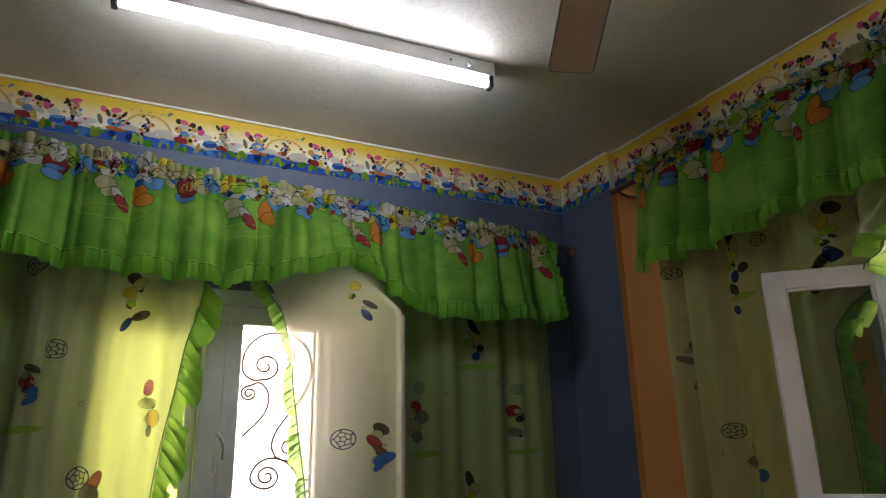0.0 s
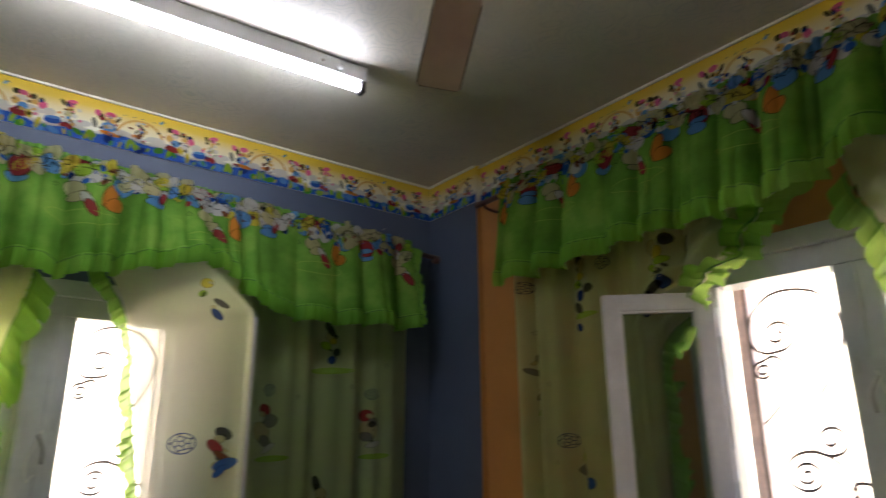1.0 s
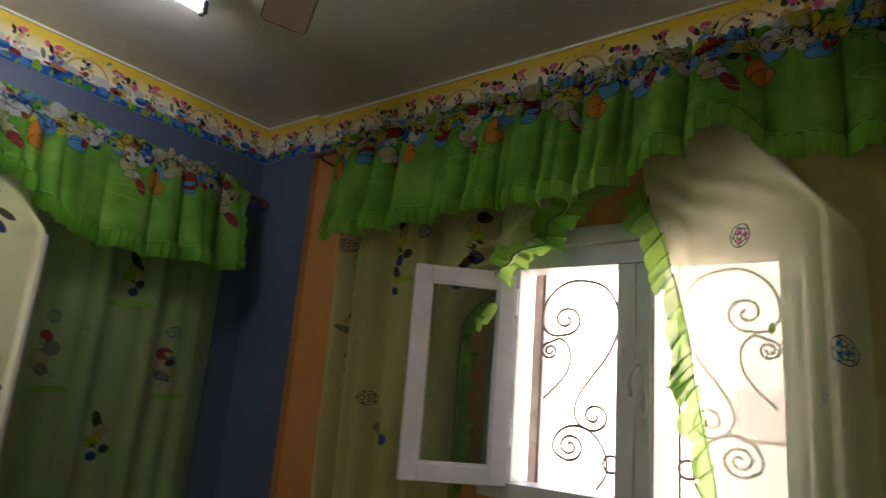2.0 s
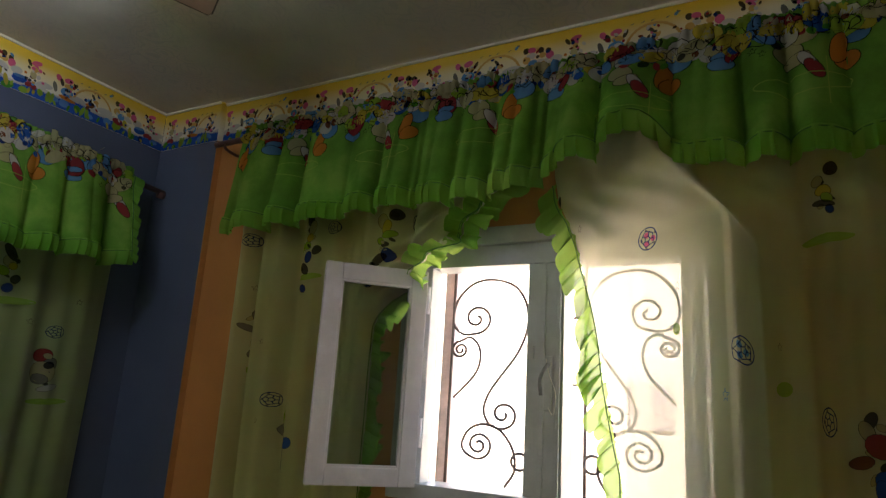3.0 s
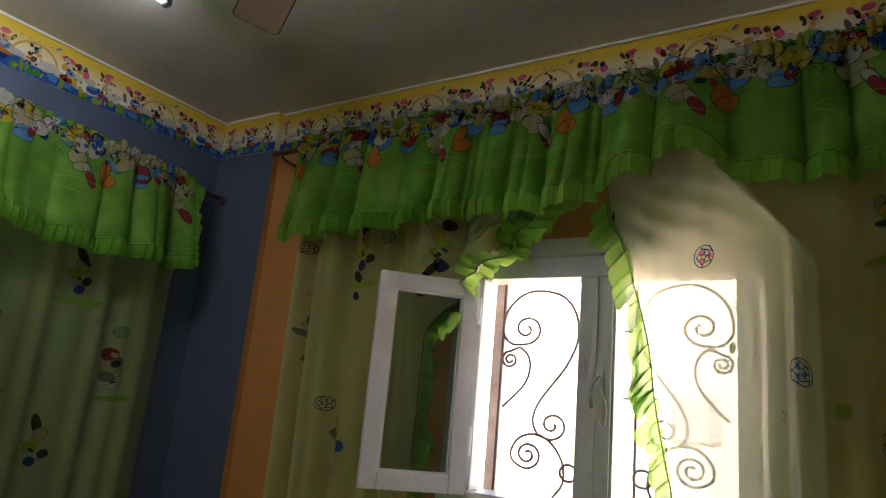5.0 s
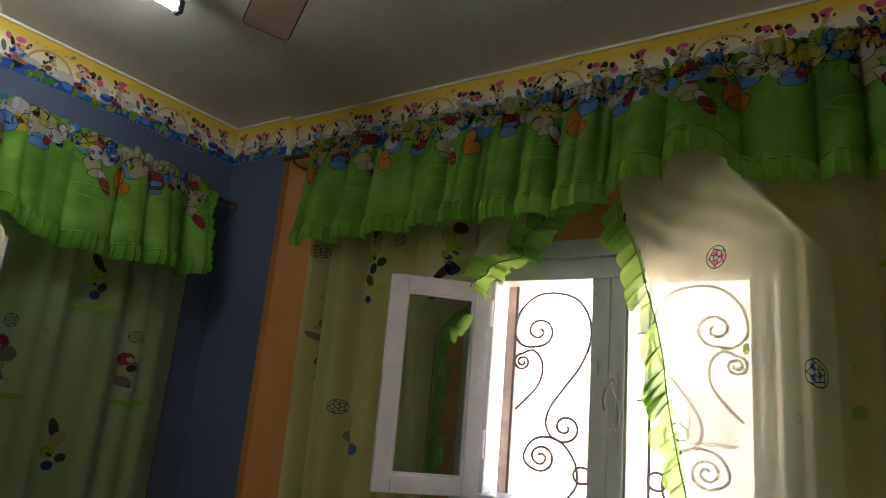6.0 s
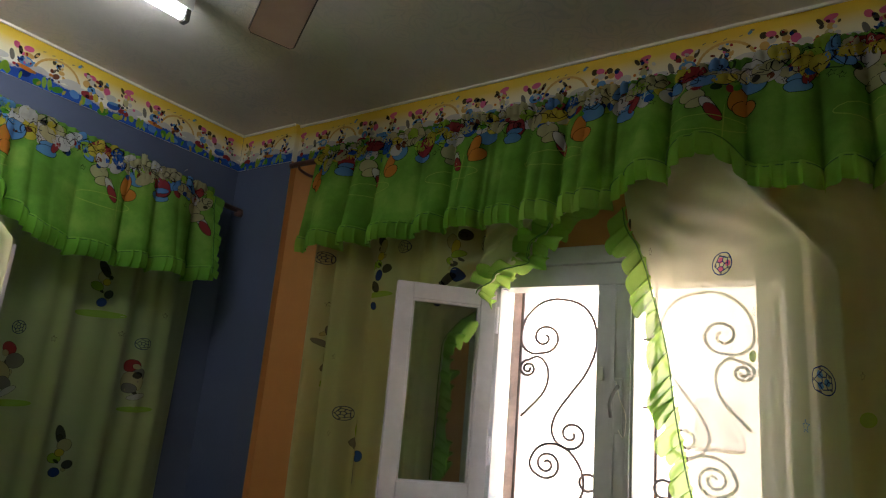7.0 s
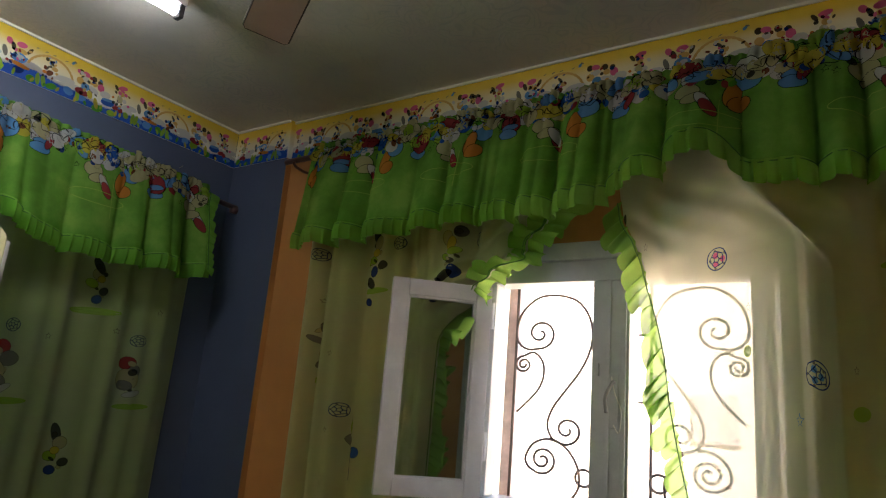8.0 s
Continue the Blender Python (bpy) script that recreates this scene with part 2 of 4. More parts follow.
tagged(slab("wall_south", (X0, Y0 - 0.2, 0), (BX + T, Y0, H), M_PALE), "pale painted plaster wall", "wall", kind="structure")
tagged(slab("floor", (X0 - 0.2, Y0 - 0.2, -0.15), (BX + T, T, 0), M_FLOOR), "plain beige tiled floor", "floor", kind="structure")
tagged(slab("ceiling", (X0 - 0.2, Y0 - 0.2, H), (BX + T, T, H + 0.2), M_CEIL), "cream ceiling with faint embossed scroll pattern", "ceiling", kind="structure")
tagged(slab("border_pier_return", (0.0, -KINK - 0.003, H - 0.185), (BX - 0.004, -KINK, H), M_BORDER), "yellow paper border turning the pier edge", "wallpaper border", kind="structure")
# orange return of the pier edge
tagged(slab("trim_pier_edge", (0.0, -KINK - 0.003, 0), (BX, -KINK, H - 0.185), M_ORANGE), "orange painted edge of the corner pier", "trim", kind="structure")


# ---- printed paper border under the ceiling ----
def border(name, place, s_a, s_b, rightwards, phase):
    """A strip from s_a to s_b; the print repeats every 0.53 m. rightwards: +1 where s grows to the viewer's right."""
    hgt, base = 0.185, H - 0.185
    bm = bmesh.new()
    p, q = place(s_a, 0, base), place(s_b, 0.003, H)
    add_box(bm, [min(p[i], q[i]) for i in range(3)], [max(p[i], q[i]) for i in range(3)])
    ob = tagged(part(name, bm, M_BORDER), "yellow and cream printed paper border along the ceiling", "wallpaper border", kind="structure")
    names = list(INK)
    V, F, I = [], [], []
    layer = [0]

    def put(pts, ink):
        layer[0] += 1
        d = 0.0034 + 0.000012 * (layer[0] % 60)
        n = len(V)
        V.extend(place(s, d, base + z) for s, z in pts)
        F.append(tuple(range(n, n + len(pts))))
        I.append(names.index(ink))

    def oval(s, z, a, b, ink, turn=0.0, n=12):
        if s - 0.02 < s_a or s + 0.02 > s_b:
            return
        c, w = math.cos(turn), math.sin(turn)
        put([(s + rightwards * (a * math.cos(t) * c - b * math.sin(t) * w), z + a * math.cos(t) * w + b * math.sin(t) * c)
             for t in (2 * math.pi * k / n for k in range(n))], ink)

    def band(lo, hi, ink, n0):
        """A wavy strip along the foot."""
        step, s = 0.012, s_a
        while s < s_b - 1e-6:
            e = min(s + step, s_b)
            put([(s, lo(s)), (e, lo(e)), (e, hi(e)), (s, hi(s))], ink)
            layer[0] -= 1
            s = e
    rnd = random.Random(7)
    wav = lambda s: 0.040 + 0.010 * math.sin(2 * math.pi * (s * rightwards - phase) / 0.53 + 0.8) + 0.005 * math.sin(2 * math.pi * (s * rightwards - phase) / 0.177)
    band(lambda s: wav(s) - 0.004, lambda s: wav(s) + 0.016 + 0.008 * math.sin((s * rightwards - phase) * 35.5), "white", 0)
    band(lambda s: 0.0, wav, "blue", 0)
    layer[0] += 2
    k0, k1 = sorted(((s_a * rightwards - phase) / 0.53, (s_b * rightwards - phase) / 0.53))
    for k in range(math.floor(k0) - 1, math.ceil(k1) + 1):
        layer[0] = 4
        o = phase + 0.53 * k

        def at(u, v, a, b, ink, turn=0.0):
            oval((o + u) * rightwards, v * 1.08, a * 1.10, b * 1.08, ink, turn)
        # blue and green ground shapes
        for i in range(9):
            u = 0.06 * i + rnd.uniform(-0.01, 0.01)
            at(u, rnd.uniform(0.006, 0.03), rnd.uniform(0.010, 0.022), rnd.uniform(0.008, 0.016), rnd.choice(["sky", "navy", "green", "leaf", "sky"]), rnd.uniform(-0.6, 0.6))
        for u in (0.075, 0.095, 0.225, 0.30, 0.46, 0.475):
            at(u, 0.024, 0.008, 0.022, "leaf" if u != 0.30 else "yellow", rnd.uniform(-0.4, 0.4))
        # pale arch
        for i in range(14):
            t = math.pi * (0.10 + 0.80 * i / 13)
            at(0.115 - 0.085 * math.cos(t), 0.050 + 0.072 * math.sin(t), 0.0105, 0.0045, "tan", math.pi / 2 - t)
        for u, v, a, b in ((0.05, 0.058, 0.030, 0.010), (0.17, 0.062, 0.034, 0.013), (0.33, 0.072, 0.020, 0.014), (0.44, 0.060, 0.030, 0.012)):
            at(u, v, a, b, "white", 0.1)
        for i in range(10):
            at(0.053 * i + rnd.uniform(-0.02, 0.02), rnd.uniform(0.008, 0.020), 0.005, rnd.uniform(0.008, 0.014), rnd.choice(["leaf", "yellow", "green", "leaf"]), rnd.uniform(-0.6, 0.6))
        for c, wide in ((0.0, 0.020), (0.115, 0.013), (0.262, 0.028), (0.392, 0.014)):
            for i in range(20):
                at(c + rnd.gauss(0, wide * 1.1), rnd.uniform(0.040, 0.122), rnd.uniform(0.003, 0.008), rnd.uniform(0.003, 0.008),
                   rnd.choice(["pink", "white", "black", "black", "red", "tan", "sky", "black", "white", "brown", "navy"]), rnd.uniform(-1, 1))
        # clusters of plain colour shapes
        at(-0.042, 0.115, 0.010, 0.013, "pink", 0.5)
        at(-0.026, 0.102, 0.007, 0.015, "black", 0.4)
        at(0.000, 0.117, 0.017, 0.011, "pink", 0.2)
        at(0.030, 0.106, 0.006, 0.015, "black", -0.5)
        at(0.004, 0.094, 0.018, 0.010, "tan")
        at(0.000, 0.070, 0.024, 0.018, "sky")
        at(0.004, 0.072, 0.012, 0.009, "white", 0.3)
        at(0.006, 0.046, 0.034, 0.008, "orange", -0.1)
        at(-0.050, 0.075, 0.008, 0.020, "grey", 0.3)
        at(0.112, 0.100, 0.005, 0.012, "black", 0.7)
        at(0.100, 0.078, 0.004, 0.011, "black", -0.5)
        at(0.126, 0.083, 0.011, 0.008, "tan")
        at(0.110, 0.062, 0.013, 0.010, "brown", 0.6)
        at(0.128, 0.052, 0.022, 0.006, "white", 0.3)
        at(0.092, 0.060, 0.008, 0.006, "orange")
        at(0.186, 0.137, 0.008, 0.005, "sky", 0.8)
        at(0.193, 0.143, 0.006, 0.003, "grey", -0.4)
        for u in (0.052, 0.085, 0.115, 0.16):
            at(u, 0.132, 0.006, 0.0015, "grey", 0.4)
        at(0.222, 0.118, 0.010, 0.011, "black")
        at(0.243, 0.117, 0.014, 0.010, "pink", -0.2)
        at(0.276, 0.112, 0.010, 0.011, "black", 0.3)
        at(0.302, 0.106, 0.009, 0.010, "black")
        at(0.244, 0.098, 0.012, 0.011, "white")
        at(0.282, 0.094, 0.011, 0.010, "tan")
        at(0.308, 0.090, 0.013, 0.015, "pink", 0.2)
        at(0.224, 0.085, 0.013, 0.014, "tan", 0.5)
        at(0.248, 0.070, 0.016, 0.014, "sky")
        at(0.282, 0.070, 0.020, 0.010, "white", -0.4)
        at(0.238, 0.045, 0.026, 0.013, "red", -0.1)
        at(0.270, 0.048, 0.010, 0.016, "yellow", 0.3)
        at(0.345, 0.046, 0.026, 0.014, "blue", 0.1)
        at(0.345, 0.056, 0.024, 0.006, "sky", 0.1)
        at(0.370, 0.120, 0.006, 0.013, "black", 0.6)
        at(0.398, 0.128, 0.018, 0.009, "pink", 0.25)
        at(0.396, 0.116, 0.012, 0.006, "pink", -0.5)
        at(0.396, 0.102, 0.009, 0.010, "tan")
        at(0.392, 0.080, 0.011, 0.015, "cream", 0.3)
        at(0.412, 0.078, 0.008, 0.009, "white")
        at(0.382, 0.055, 0.008, 0.006, "white")
        at(0.384, 0.040, 0.016, 0.009, "red", 0.3)
        at(0.402, 0.036, 0.010, 0.010, "red", 0.9)
        at(0.432, 0.065, 0.006, 0.005, "pink")
        at(0.362, 0.078, 0.005, 0.005, "orange")
    sheet_part("print", V, F, I, [INK[k] for k in names], ob, "small bright printed shapes", False)["kind"] = "stuff"
    return ob


border("border_north", on_a, 0.004, -X0, -1, -1.533)
border("border_pier", lambda s, d, z: Vector((-d, -s, z)), 0.004, KINK, 1, 0.20)
border("border_east", on_b, KINK, -Y0, 1, 0.53)
for nm, lo, hi in (("trim_north", (X0, -0.013, H - 0.010), (-0.012, -0.0045, H)), ("trim_pier", (-0.013, -KINK, H - 0.010), (-0.0045, -0.0045, H)),
                   ("trim_east", (BX - 0.013, Y0, H - 0.010), (BX - 0.0045, -KINK, H))):
    tagged(slab(nm, lo, hi, M_TRIM, bevel=0.002), "thin white edge strip under the ceiling", "trim", kind="structure")


# ---- windows ----
def scrollwork():
    """The scrolls of one grille bay, as lines of (u, v): u from the first bar, v height below the head."""
    def spiral(c, r0, r1, a0, turns, n=26):
        return [(c[0] + (r0 + (r1 - r0) * k / n) * math.cos(a0 + turns * 2 * math.pi * k / n),
                 c[1] + (r0 + (r1 - r0) * k / n) * math.sin(a0 + turns * 2 * math.pi * k / n)) for k in range(n + 1)]
    lines = []
    lines.append(spiral((0.068, -0.165), 0.008, 0.054, 1.2, -1.45) + [(0.030, -0.222), (0.000, -0.204), (-0.014, -0.168), (-0.002, -0.100), (0.045, -0.045), (0.105, -0.028), (0.180, -0.045),
                (0.222, -0.090), (0.240, -0.150), (0.236, -0.215), (0.206, -0.290), (0.162, -0.355), (0.120, -0.420), (0.105, -0.475), (0.120, -0.515)]
                 + spiral((0.168, -0.487), 0.050, 0.008, -2.3, 1.45))
    lines.append(spiral((0.093, -0.590), 0.008, 0.046, 2.4, -1.70) + [(0.046, -0.615), (0.038, -0.585), (0.062, -0.540), (0.110, -0.522), (0.165, -0.542), (0.205, -0.600), (0.210, -0.665), (0.180, -0.715)])
    lines.append(spiral((0.016, -0.275), 0.006, 0.030, 0.5, -1.83) + [(0.050, -0.232), (0.080, -0.262), (0.086, -0.310), (0.066, -0.365), (0.000, -0.440)])
    lines.append([(0.226 + 0.026 * math.cos(2 * math.pi * k / 20), -0.632 + 0.026 * math.sin(2 * math.pi * k / 20)) for k in range(21)])
    return lines


def grille(place, sa, sb, z1, z0, flip):
    g = empty("window_grille", "dark wrought iron scroll grille outside the window", "window grille", "window grilles", at=place((sa + sb) / 2, -0.18, z0))
    inv = Matrix.Translation(-g.location)

    def fixed(ob):
        ob.data.transform(inv)
        return ob
    d = -0.18
    for s in (sa - 0.012, sa + 0.281) if not flip else (sa + 0.012, sb + 0.006):
        fixed(tube_part("bar", [place(s, d, z0 - 0.04), place(s, d, z1 + 0.04)], 0.0055, M_IRON, g))
    for z in (z0 - 0.03, z1 + 0.045):
        fixed(tube_part("cross_bar", [place(sa - 0.02, d + 0.002, z), place(sb + 0.02, d + 0.002, z)], 0.0045, M_IRON, g))
    for z in (z1 - 0.145, z1 - 0.36):
        fixed(tube_part("stub_bar", [place(sa + 0.281, d, z), place(sb + 0.03, d, z)] if not flip else [place(sa - 0.03, d, z), place(sa + 0.012, d, z)], 0.0042, M_IRON, g))
    wid = sb - sa - 0.036
    for ln in scrollwork():
        pts = []
        for u, v in ln:
            u = u / 0.274 * wid
            s = sa + 0.006 + (wid - 0.02 - u if flip else u)
            pts.append(place(s, d + 0.006, z1 + (0.034 if flip else 0.021) + v))
        fixed(tube_part("scroll", spline(pts, 3), 0.0048, M_IRON, g, segs=7))
    return g


def window(name, place, w):
    """Painted timber frame of two bays with a middle post, a double head rail and a sill."""
    win = empty(name, "grey painted wooden window frame with two bays", "window", kind="structure")
    s0, s1, s2, s3, z0, z1 = (w[k] for k in ("s0", "s1", "s2", "s3", "z0", "z1"))

    def blk(nm, sa, sb, d0, d1, za, zb, mat=M_FRAME, bevel=0.004):
        p, q = place(sa, d0, za), place(sb, d1, zb)
        return slab(nm, [min(p[i], q[i]) for i in range(3)], [max(p[i], q[i]) for i in range(3)], mat, win, bevel=bevel)
    blk("jamb", s0 - 0.115, s0, -0.045, 0.012, z0, z1)
    blk("jamb", s3, s3 + 0.115, -0.045, 0.012, z0, z1)
    blk("mullion", s1, s2, -0.09, 0.006, z0, z1)
    blk("mullion_bead", s1 + 0.045, s1 + 0.06, 0.006, 0.012, z0, z1, bevel=0.002)
    blk("mullion_bead", s2 - 0.022, s2 - 0.008, 0.006, 0.014, z0, z1, bevel=0.002)
    blk("head_rail", s0 - 0.115, s3 + 0.115, -0.09, 0.010, z1, z1 + 0.068)
    blk("head_board", s0 - 0.115, s3 + 0.115, -0.08, 0.016, z1 + 0.072, z1 + 0.13)
    blk("window_sill", s0 - 0.115, s3 + 0.115, -0.10, 0.03, z0 - 0.05, z0)
    # plastered outer reveal and the outer posts that carry the grille
    blk("reveal", s0 - 0.1149, s0 - 0.111, -0.249, -0.047, z0 - 0.04, z1 + 0.12, M_REVEAL, 0.0)
    blk("reveal", s3 + 0.111, s3 + 0.1149, -0.249, -0.047, z0 - 0.04, z1 + 0.12, M_REVEAL, 0.0)
    for sa in (s0 - 0.064, s3 + 0.017):
        post = blk("outer_post", sa, sa + 0.047, -0.235, -0.200, z0 - 0.045, z1 + 0.125, M_POST, 0.003)
        post["label"] = "worn pinkish brown outer post"
    # latch on the middle post
    zc = w["grip"]
    blk("latch_plate", w["latch"] - 0.014, w["latch"] + 0.013, 0.007, 0.011, zc - 0.10, zc + 0.06, M_FRAME, 0.002)
    c = w["latch"]
    h = tube_part("latch_handle", spline([place(c, 0.010, zc + 0.035), place(c + 0.004, 0.035, zc + 0.03), place(c - 0.012, 0.045, zc - 0.01), place(c - 0.014, 0.03, zc - 0.055)], 5), 0.0055, M_STEEL, win, "dull metal lever")
    tube_part("pull_cord", spline([place(c - 0.004, 0.018, zc + 0.05), place(c + 0.012, 0.03, zc), place(c + 0.030, 0.028, zc - 0.05), place(c + 0.022, 0.02, zc - 0.11), place(c + 0.004, 0.016, zc - 0.09)], 6), 0.0016, M_TRIM, win, "thin white cord", 6)
    blk("keeper", s1 + 0.012, s1 + 0.026, 0.006, 0.016, zc + 0.05, zc + 0.09, M_FRAME, 0.002)
    return win


north = window("window_north", on_a, WIN_A)
east = window("window_east", on_b, WIN_B)
for place, w in ((on_a, WIN_A), (on_b, WIN_B)):
    grille(place, w["s0"], w["s1"], w["z1"], w["z0"], place is on_a)
    grille(place, w["s2"], w["s3"], w["z1"], w["z0"], place is on_b)


def sash(win, place, hinge, free, z0, z1, label):
    """An open casement from its hinge to its free edge, both (s, d)."""
    a, b = place(hinge[0], hinge[1], z0), place(free[0], free[1], z0)
    L, hgt, st, th = (b - a).length, z1 - z0, 0.055, 0.032
    ob = new("casement")
    ob.parent, ob.location = win, a
    ob["label"] = label
    ob.rotation_euler[2] = math.atan2(b.y - a.y, b.x - a.x)
    for nm, lo, hi in (("stile", (0, 0, 0), (st, th, hgt)), ("stile", (L - st, 0, 0), (L, th, hgt)),
                       ("bottom_rail", (st, 0.001, 0), (L - st, th - 0.001, st)), ("top_rail", (st, 0.001, hgt - st), (L - st, th - 0.001, hgt))):
        slab(nm, lo, hi, M_SASH, ob, bevel=0.004)
    for nm, lo, hi in (("glazing_bead", (st, 0.004, st), (st + 0.007, th - 0.004, hgt - st)), ("glazing_bead", (L - st - 0.007, 0.004, st), (L - st, th - 0.004, hgt - st)),
                       ("glazing_bead", (st + 0.007, 0.004, st), (L - st - 0.007, th - 0.004, st + 0.007)), ("glazing_bead", (st + 0.007, 0.004, hgt - st - 0.007), (L - st - 0.007, th - 0.004, hgt - st))):
        slab(nm, lo, hi, M_SASH, ob, bevel=0.0015)
    g = slab("glass_pane", (st + 0.004, th / 2 - 0.002, st + 0.004), (L - st - 0.004, th / 2 + 0.002, hgt - st - 0.004), M_GLASS, ob, "thin clear dusty glass")
    g.visible_shadow = False
    for z in (0.12, hgt - 0.14):
        bm = bmesh.new()
        add_tube(bm, [(-0.008, th / 2, z), (-0.008, th / 2, z + 0.09)], 0.007, 8)
        add_box(bm, (-0.006, -0.004, z), (0.02, 0.0, z + 0.09))
        part("hinge", bm, M_SASH, ob)
    return ob


sash(east, on_b, (1.482, 0.016), (1.243, 0.259), 1.488, 2.174, "white painted wooden casement standing open into the room")
sash(east, on_b, (2.322, 0.022), (2.410, 0.330), 1.485, 2.180, "white painted wooden casement open behind the draped curtain")
sash(north, on_a, (1.175, 0.024), (1.045, 0.345), 1.455, 2.160, "white painted wooden casement open behind the draped curtain")

# closed leaf with patterned glass in the second bay of the north window
leaf = new("casement")
leaf.parent, leaf["label"] = north, "closed casement with patterned glass"
a0, a1, c0, c1 = WIN_A["s2"], WIN_A["s3"], WIN_A["z0"], WIN_A["z1"]
for nm, sa, sb, za, zb in (("stile", a0, a0 + 0.04, c0, c1), ("stile", a1 - 0.04, a1, c0, c1), ("bottom_rail", a0 + 0.04, a1 - 0.04, c0, c0 + 0.04), ("top_rail", a0 + 0.04, a1 - 0.04, c1 - 0.04, c1)):
    slab(nm, (-sb, 0.022, za), (-sa, 0.052, zb), M_SASH, leaf, bevel=0.003)
pane = slab("glass_pane", (-a1 + 0.038, 0.034, c0 + 0.038), (-a0 - 0.038, 0.040, c1 - 0.038), M_FROST, leaf, "hammered obscure glass")

# ---- ceiling light ----
light = empty("tube_light", "lit fluorescent tube on a grey batten under the ceiling", "ceiling light", at=(-1.478, -0.760, H))
light.rotation_euler[2] = radians(-2.3)
LH = 0.598
bm = bmesh.new()
add_box(bm, (-LH - 0.015, -0.019, -0.056), (LH + 0.015, 0.019, 0.0), 0.004)
part("batten", bm, M_BATTEN, light, "grey enamelled metal batten")
tube_part("tube", [(-LH + 0.012, 0.0, -0.078), (LH - 0.012, 0.0, -0.078)], 0.0165, M_TUBE, light, "glowing white glass tube", 16)
for sx in (-1, 1):
    tube_part("end_cap", [(sx * (LH - 0.012), 0.0, -0.078), (sx * (LH - 0.001), 0.0, -0.078)], 0.0168, M_BATTEN, light, segs=14)
    slab("lampholder", (sx * LH - 0.008, -0.017, -0.100), (sx * LH + 0.010, 0.017, -0.038), M_DARK, light, "dark plastic lampholder", 0.004)
    tube_part("mounting_screw", [(sx * 0.44, -0.019, -0.030), (sx * 0.44, -0.022, -0.030)], 0.006, M_STEEL, light)
    tube_part("tie_wire", [(sx * 0.40, 0.018 * math.cos(a), -0.078 + 0.018 * math.sin(a)) for a in (2 * math.pi * k / 14 for k in range(15))], 0.0008, M_STEEL, light, segs=5)
tube_part("starter", [(0.505, -0.019, -0.034), (0.505, -0.030, -0.034)], 0.010, M_BATTEN, light, segs=12)

# ---- ceiling fan ----
fan = empty("ceiling_fan", "brown ceiling fan at rest, hanging from the ceiling", "ceiling fan", at=(-1.204, -1.790, H))
tube_part("canopy", [(0, 0, 0), (0, 0, -0.02), (0, 0, -0.07)], [0.065, 0.06, 0.03], M_BLADE, fan, segs=20)
tube_part("downrod", [(0, 0, -0.06), (0, 0, -0.20)], 0.012, M_BLADE, fan)
tube_part("motor_housing", [(0, 0, -0.18), (0, 0, -0.20), (0, 0, -0.25), (0, 0, -0.29), (0, 0, -0.31)], [0.05, 0.10, 0.12, 0.10, 0.04], M_BLADE, fan, segs=24)


def fan_blade(turn):
    bm = bmesh.new()
    pts = [(0.19, -0.045), (0.25, -0.055), (0.63, -0.063), (0.645, -0.055), (0.645, 0.055), (0.63, 0.063), (0.25, 0.055), (0.19, 0.045)]
    f = bm.faces.new([bm.verts.new((x, y, 0.12 * y)) for x, y in pts])
    r = bmesh.ops.extrude_face_region(bm, geom=[f])
    bmesh.ops.translate(bm, vec=(0, 0, 0.006), verts=[v for v in r["geom"] if isinstance(v, bmesh.types.BMVert)])
    b = part("blade", bm, M_BLADE, fan)
    b.location, b.rotation_euler = (0, 0, -0.285), (0, 0, turn)
    rim = tube_part("blade_edge", [(x, y, 0.12 * y + 0.002) for x, y in pts[1:7]], 0.003, M_BLADE_EDGE, b, "dark worn edge", 6)
    arm = slab("blade_arm", (0.08, -0.02, 0.004), (0.24, 0.02, 0.012), M_BLADE, b, bevel=0.003)


for k in range(3):
    fan_blade(radians(60 + 120 * k))


# ---- curtains ----
def tubes(x):
    """Rounded folds with sharp creases between them, from -1 to 1, one a unit."""
    return 2 * abs(math.sin(math.pi * x)) ** 0.6 - 1


def pleat(ph):
    """Soft pleats leaning one way, from -1 to 1."""
    a = 2 * math.pi * ph
    return math.sin(a + 0.6 * math.sin(a))


def wob(x, seed=0.0):
    return noise.noise(Vector((x, seed, 0.37)))


class Cloth:
    """A hanging sheet on a wall: depth(s, z) out of the wall."""

    def __init__(self, place, depth):
        self.place, self.depth = place, depth

    def at(self, s, z):
        return self.place(s, self.depth(s, z), z)

    def lifted(self, s, z, off):
        e = 0.003
        p = self.at(s, z)
        n = (self.at(s + e, z) - self.at(s - e, z)).cross(self.at(s, z + e) - self.at(s, z - e))
        n = n.normalized()
        if n.dot(OUT[self.place]) < 0:
            n = -n
        return p + n * off


def sheet(cl, s_left, s_right, z_top, z_bot, ns, nz, name, mat, parent, label=""):
    V, F = [], []
    for j in range(nz + 1):
        v = j / nz
        for i in range(ns + 1):
            u = i / ns
            # side edges may lean with height
            a, b = s_left, s_right
            z_mid = z_top((a(2.0) + b(2.0)) / 2)
            z_guess = z_mid + (z_bot((a(2.0) + b(2.0)) / 2) - z_mid) * v
            sa, sb = a(z_guess), b(z_guess)
            s = sa + (sb - sa) * u
            z = z_top(s) + (z_bot(s) - z_top(s)) * v
            V.append(cl.at(s, z))
    for j in range(nz):
        for i in range(ns):
            k = j * (ns + 1) + i
            F.append((k, k + 1, k + ns + 2, k + ns + 1))
    return sheet_part(name, V, F, None, [mat], parent, label)


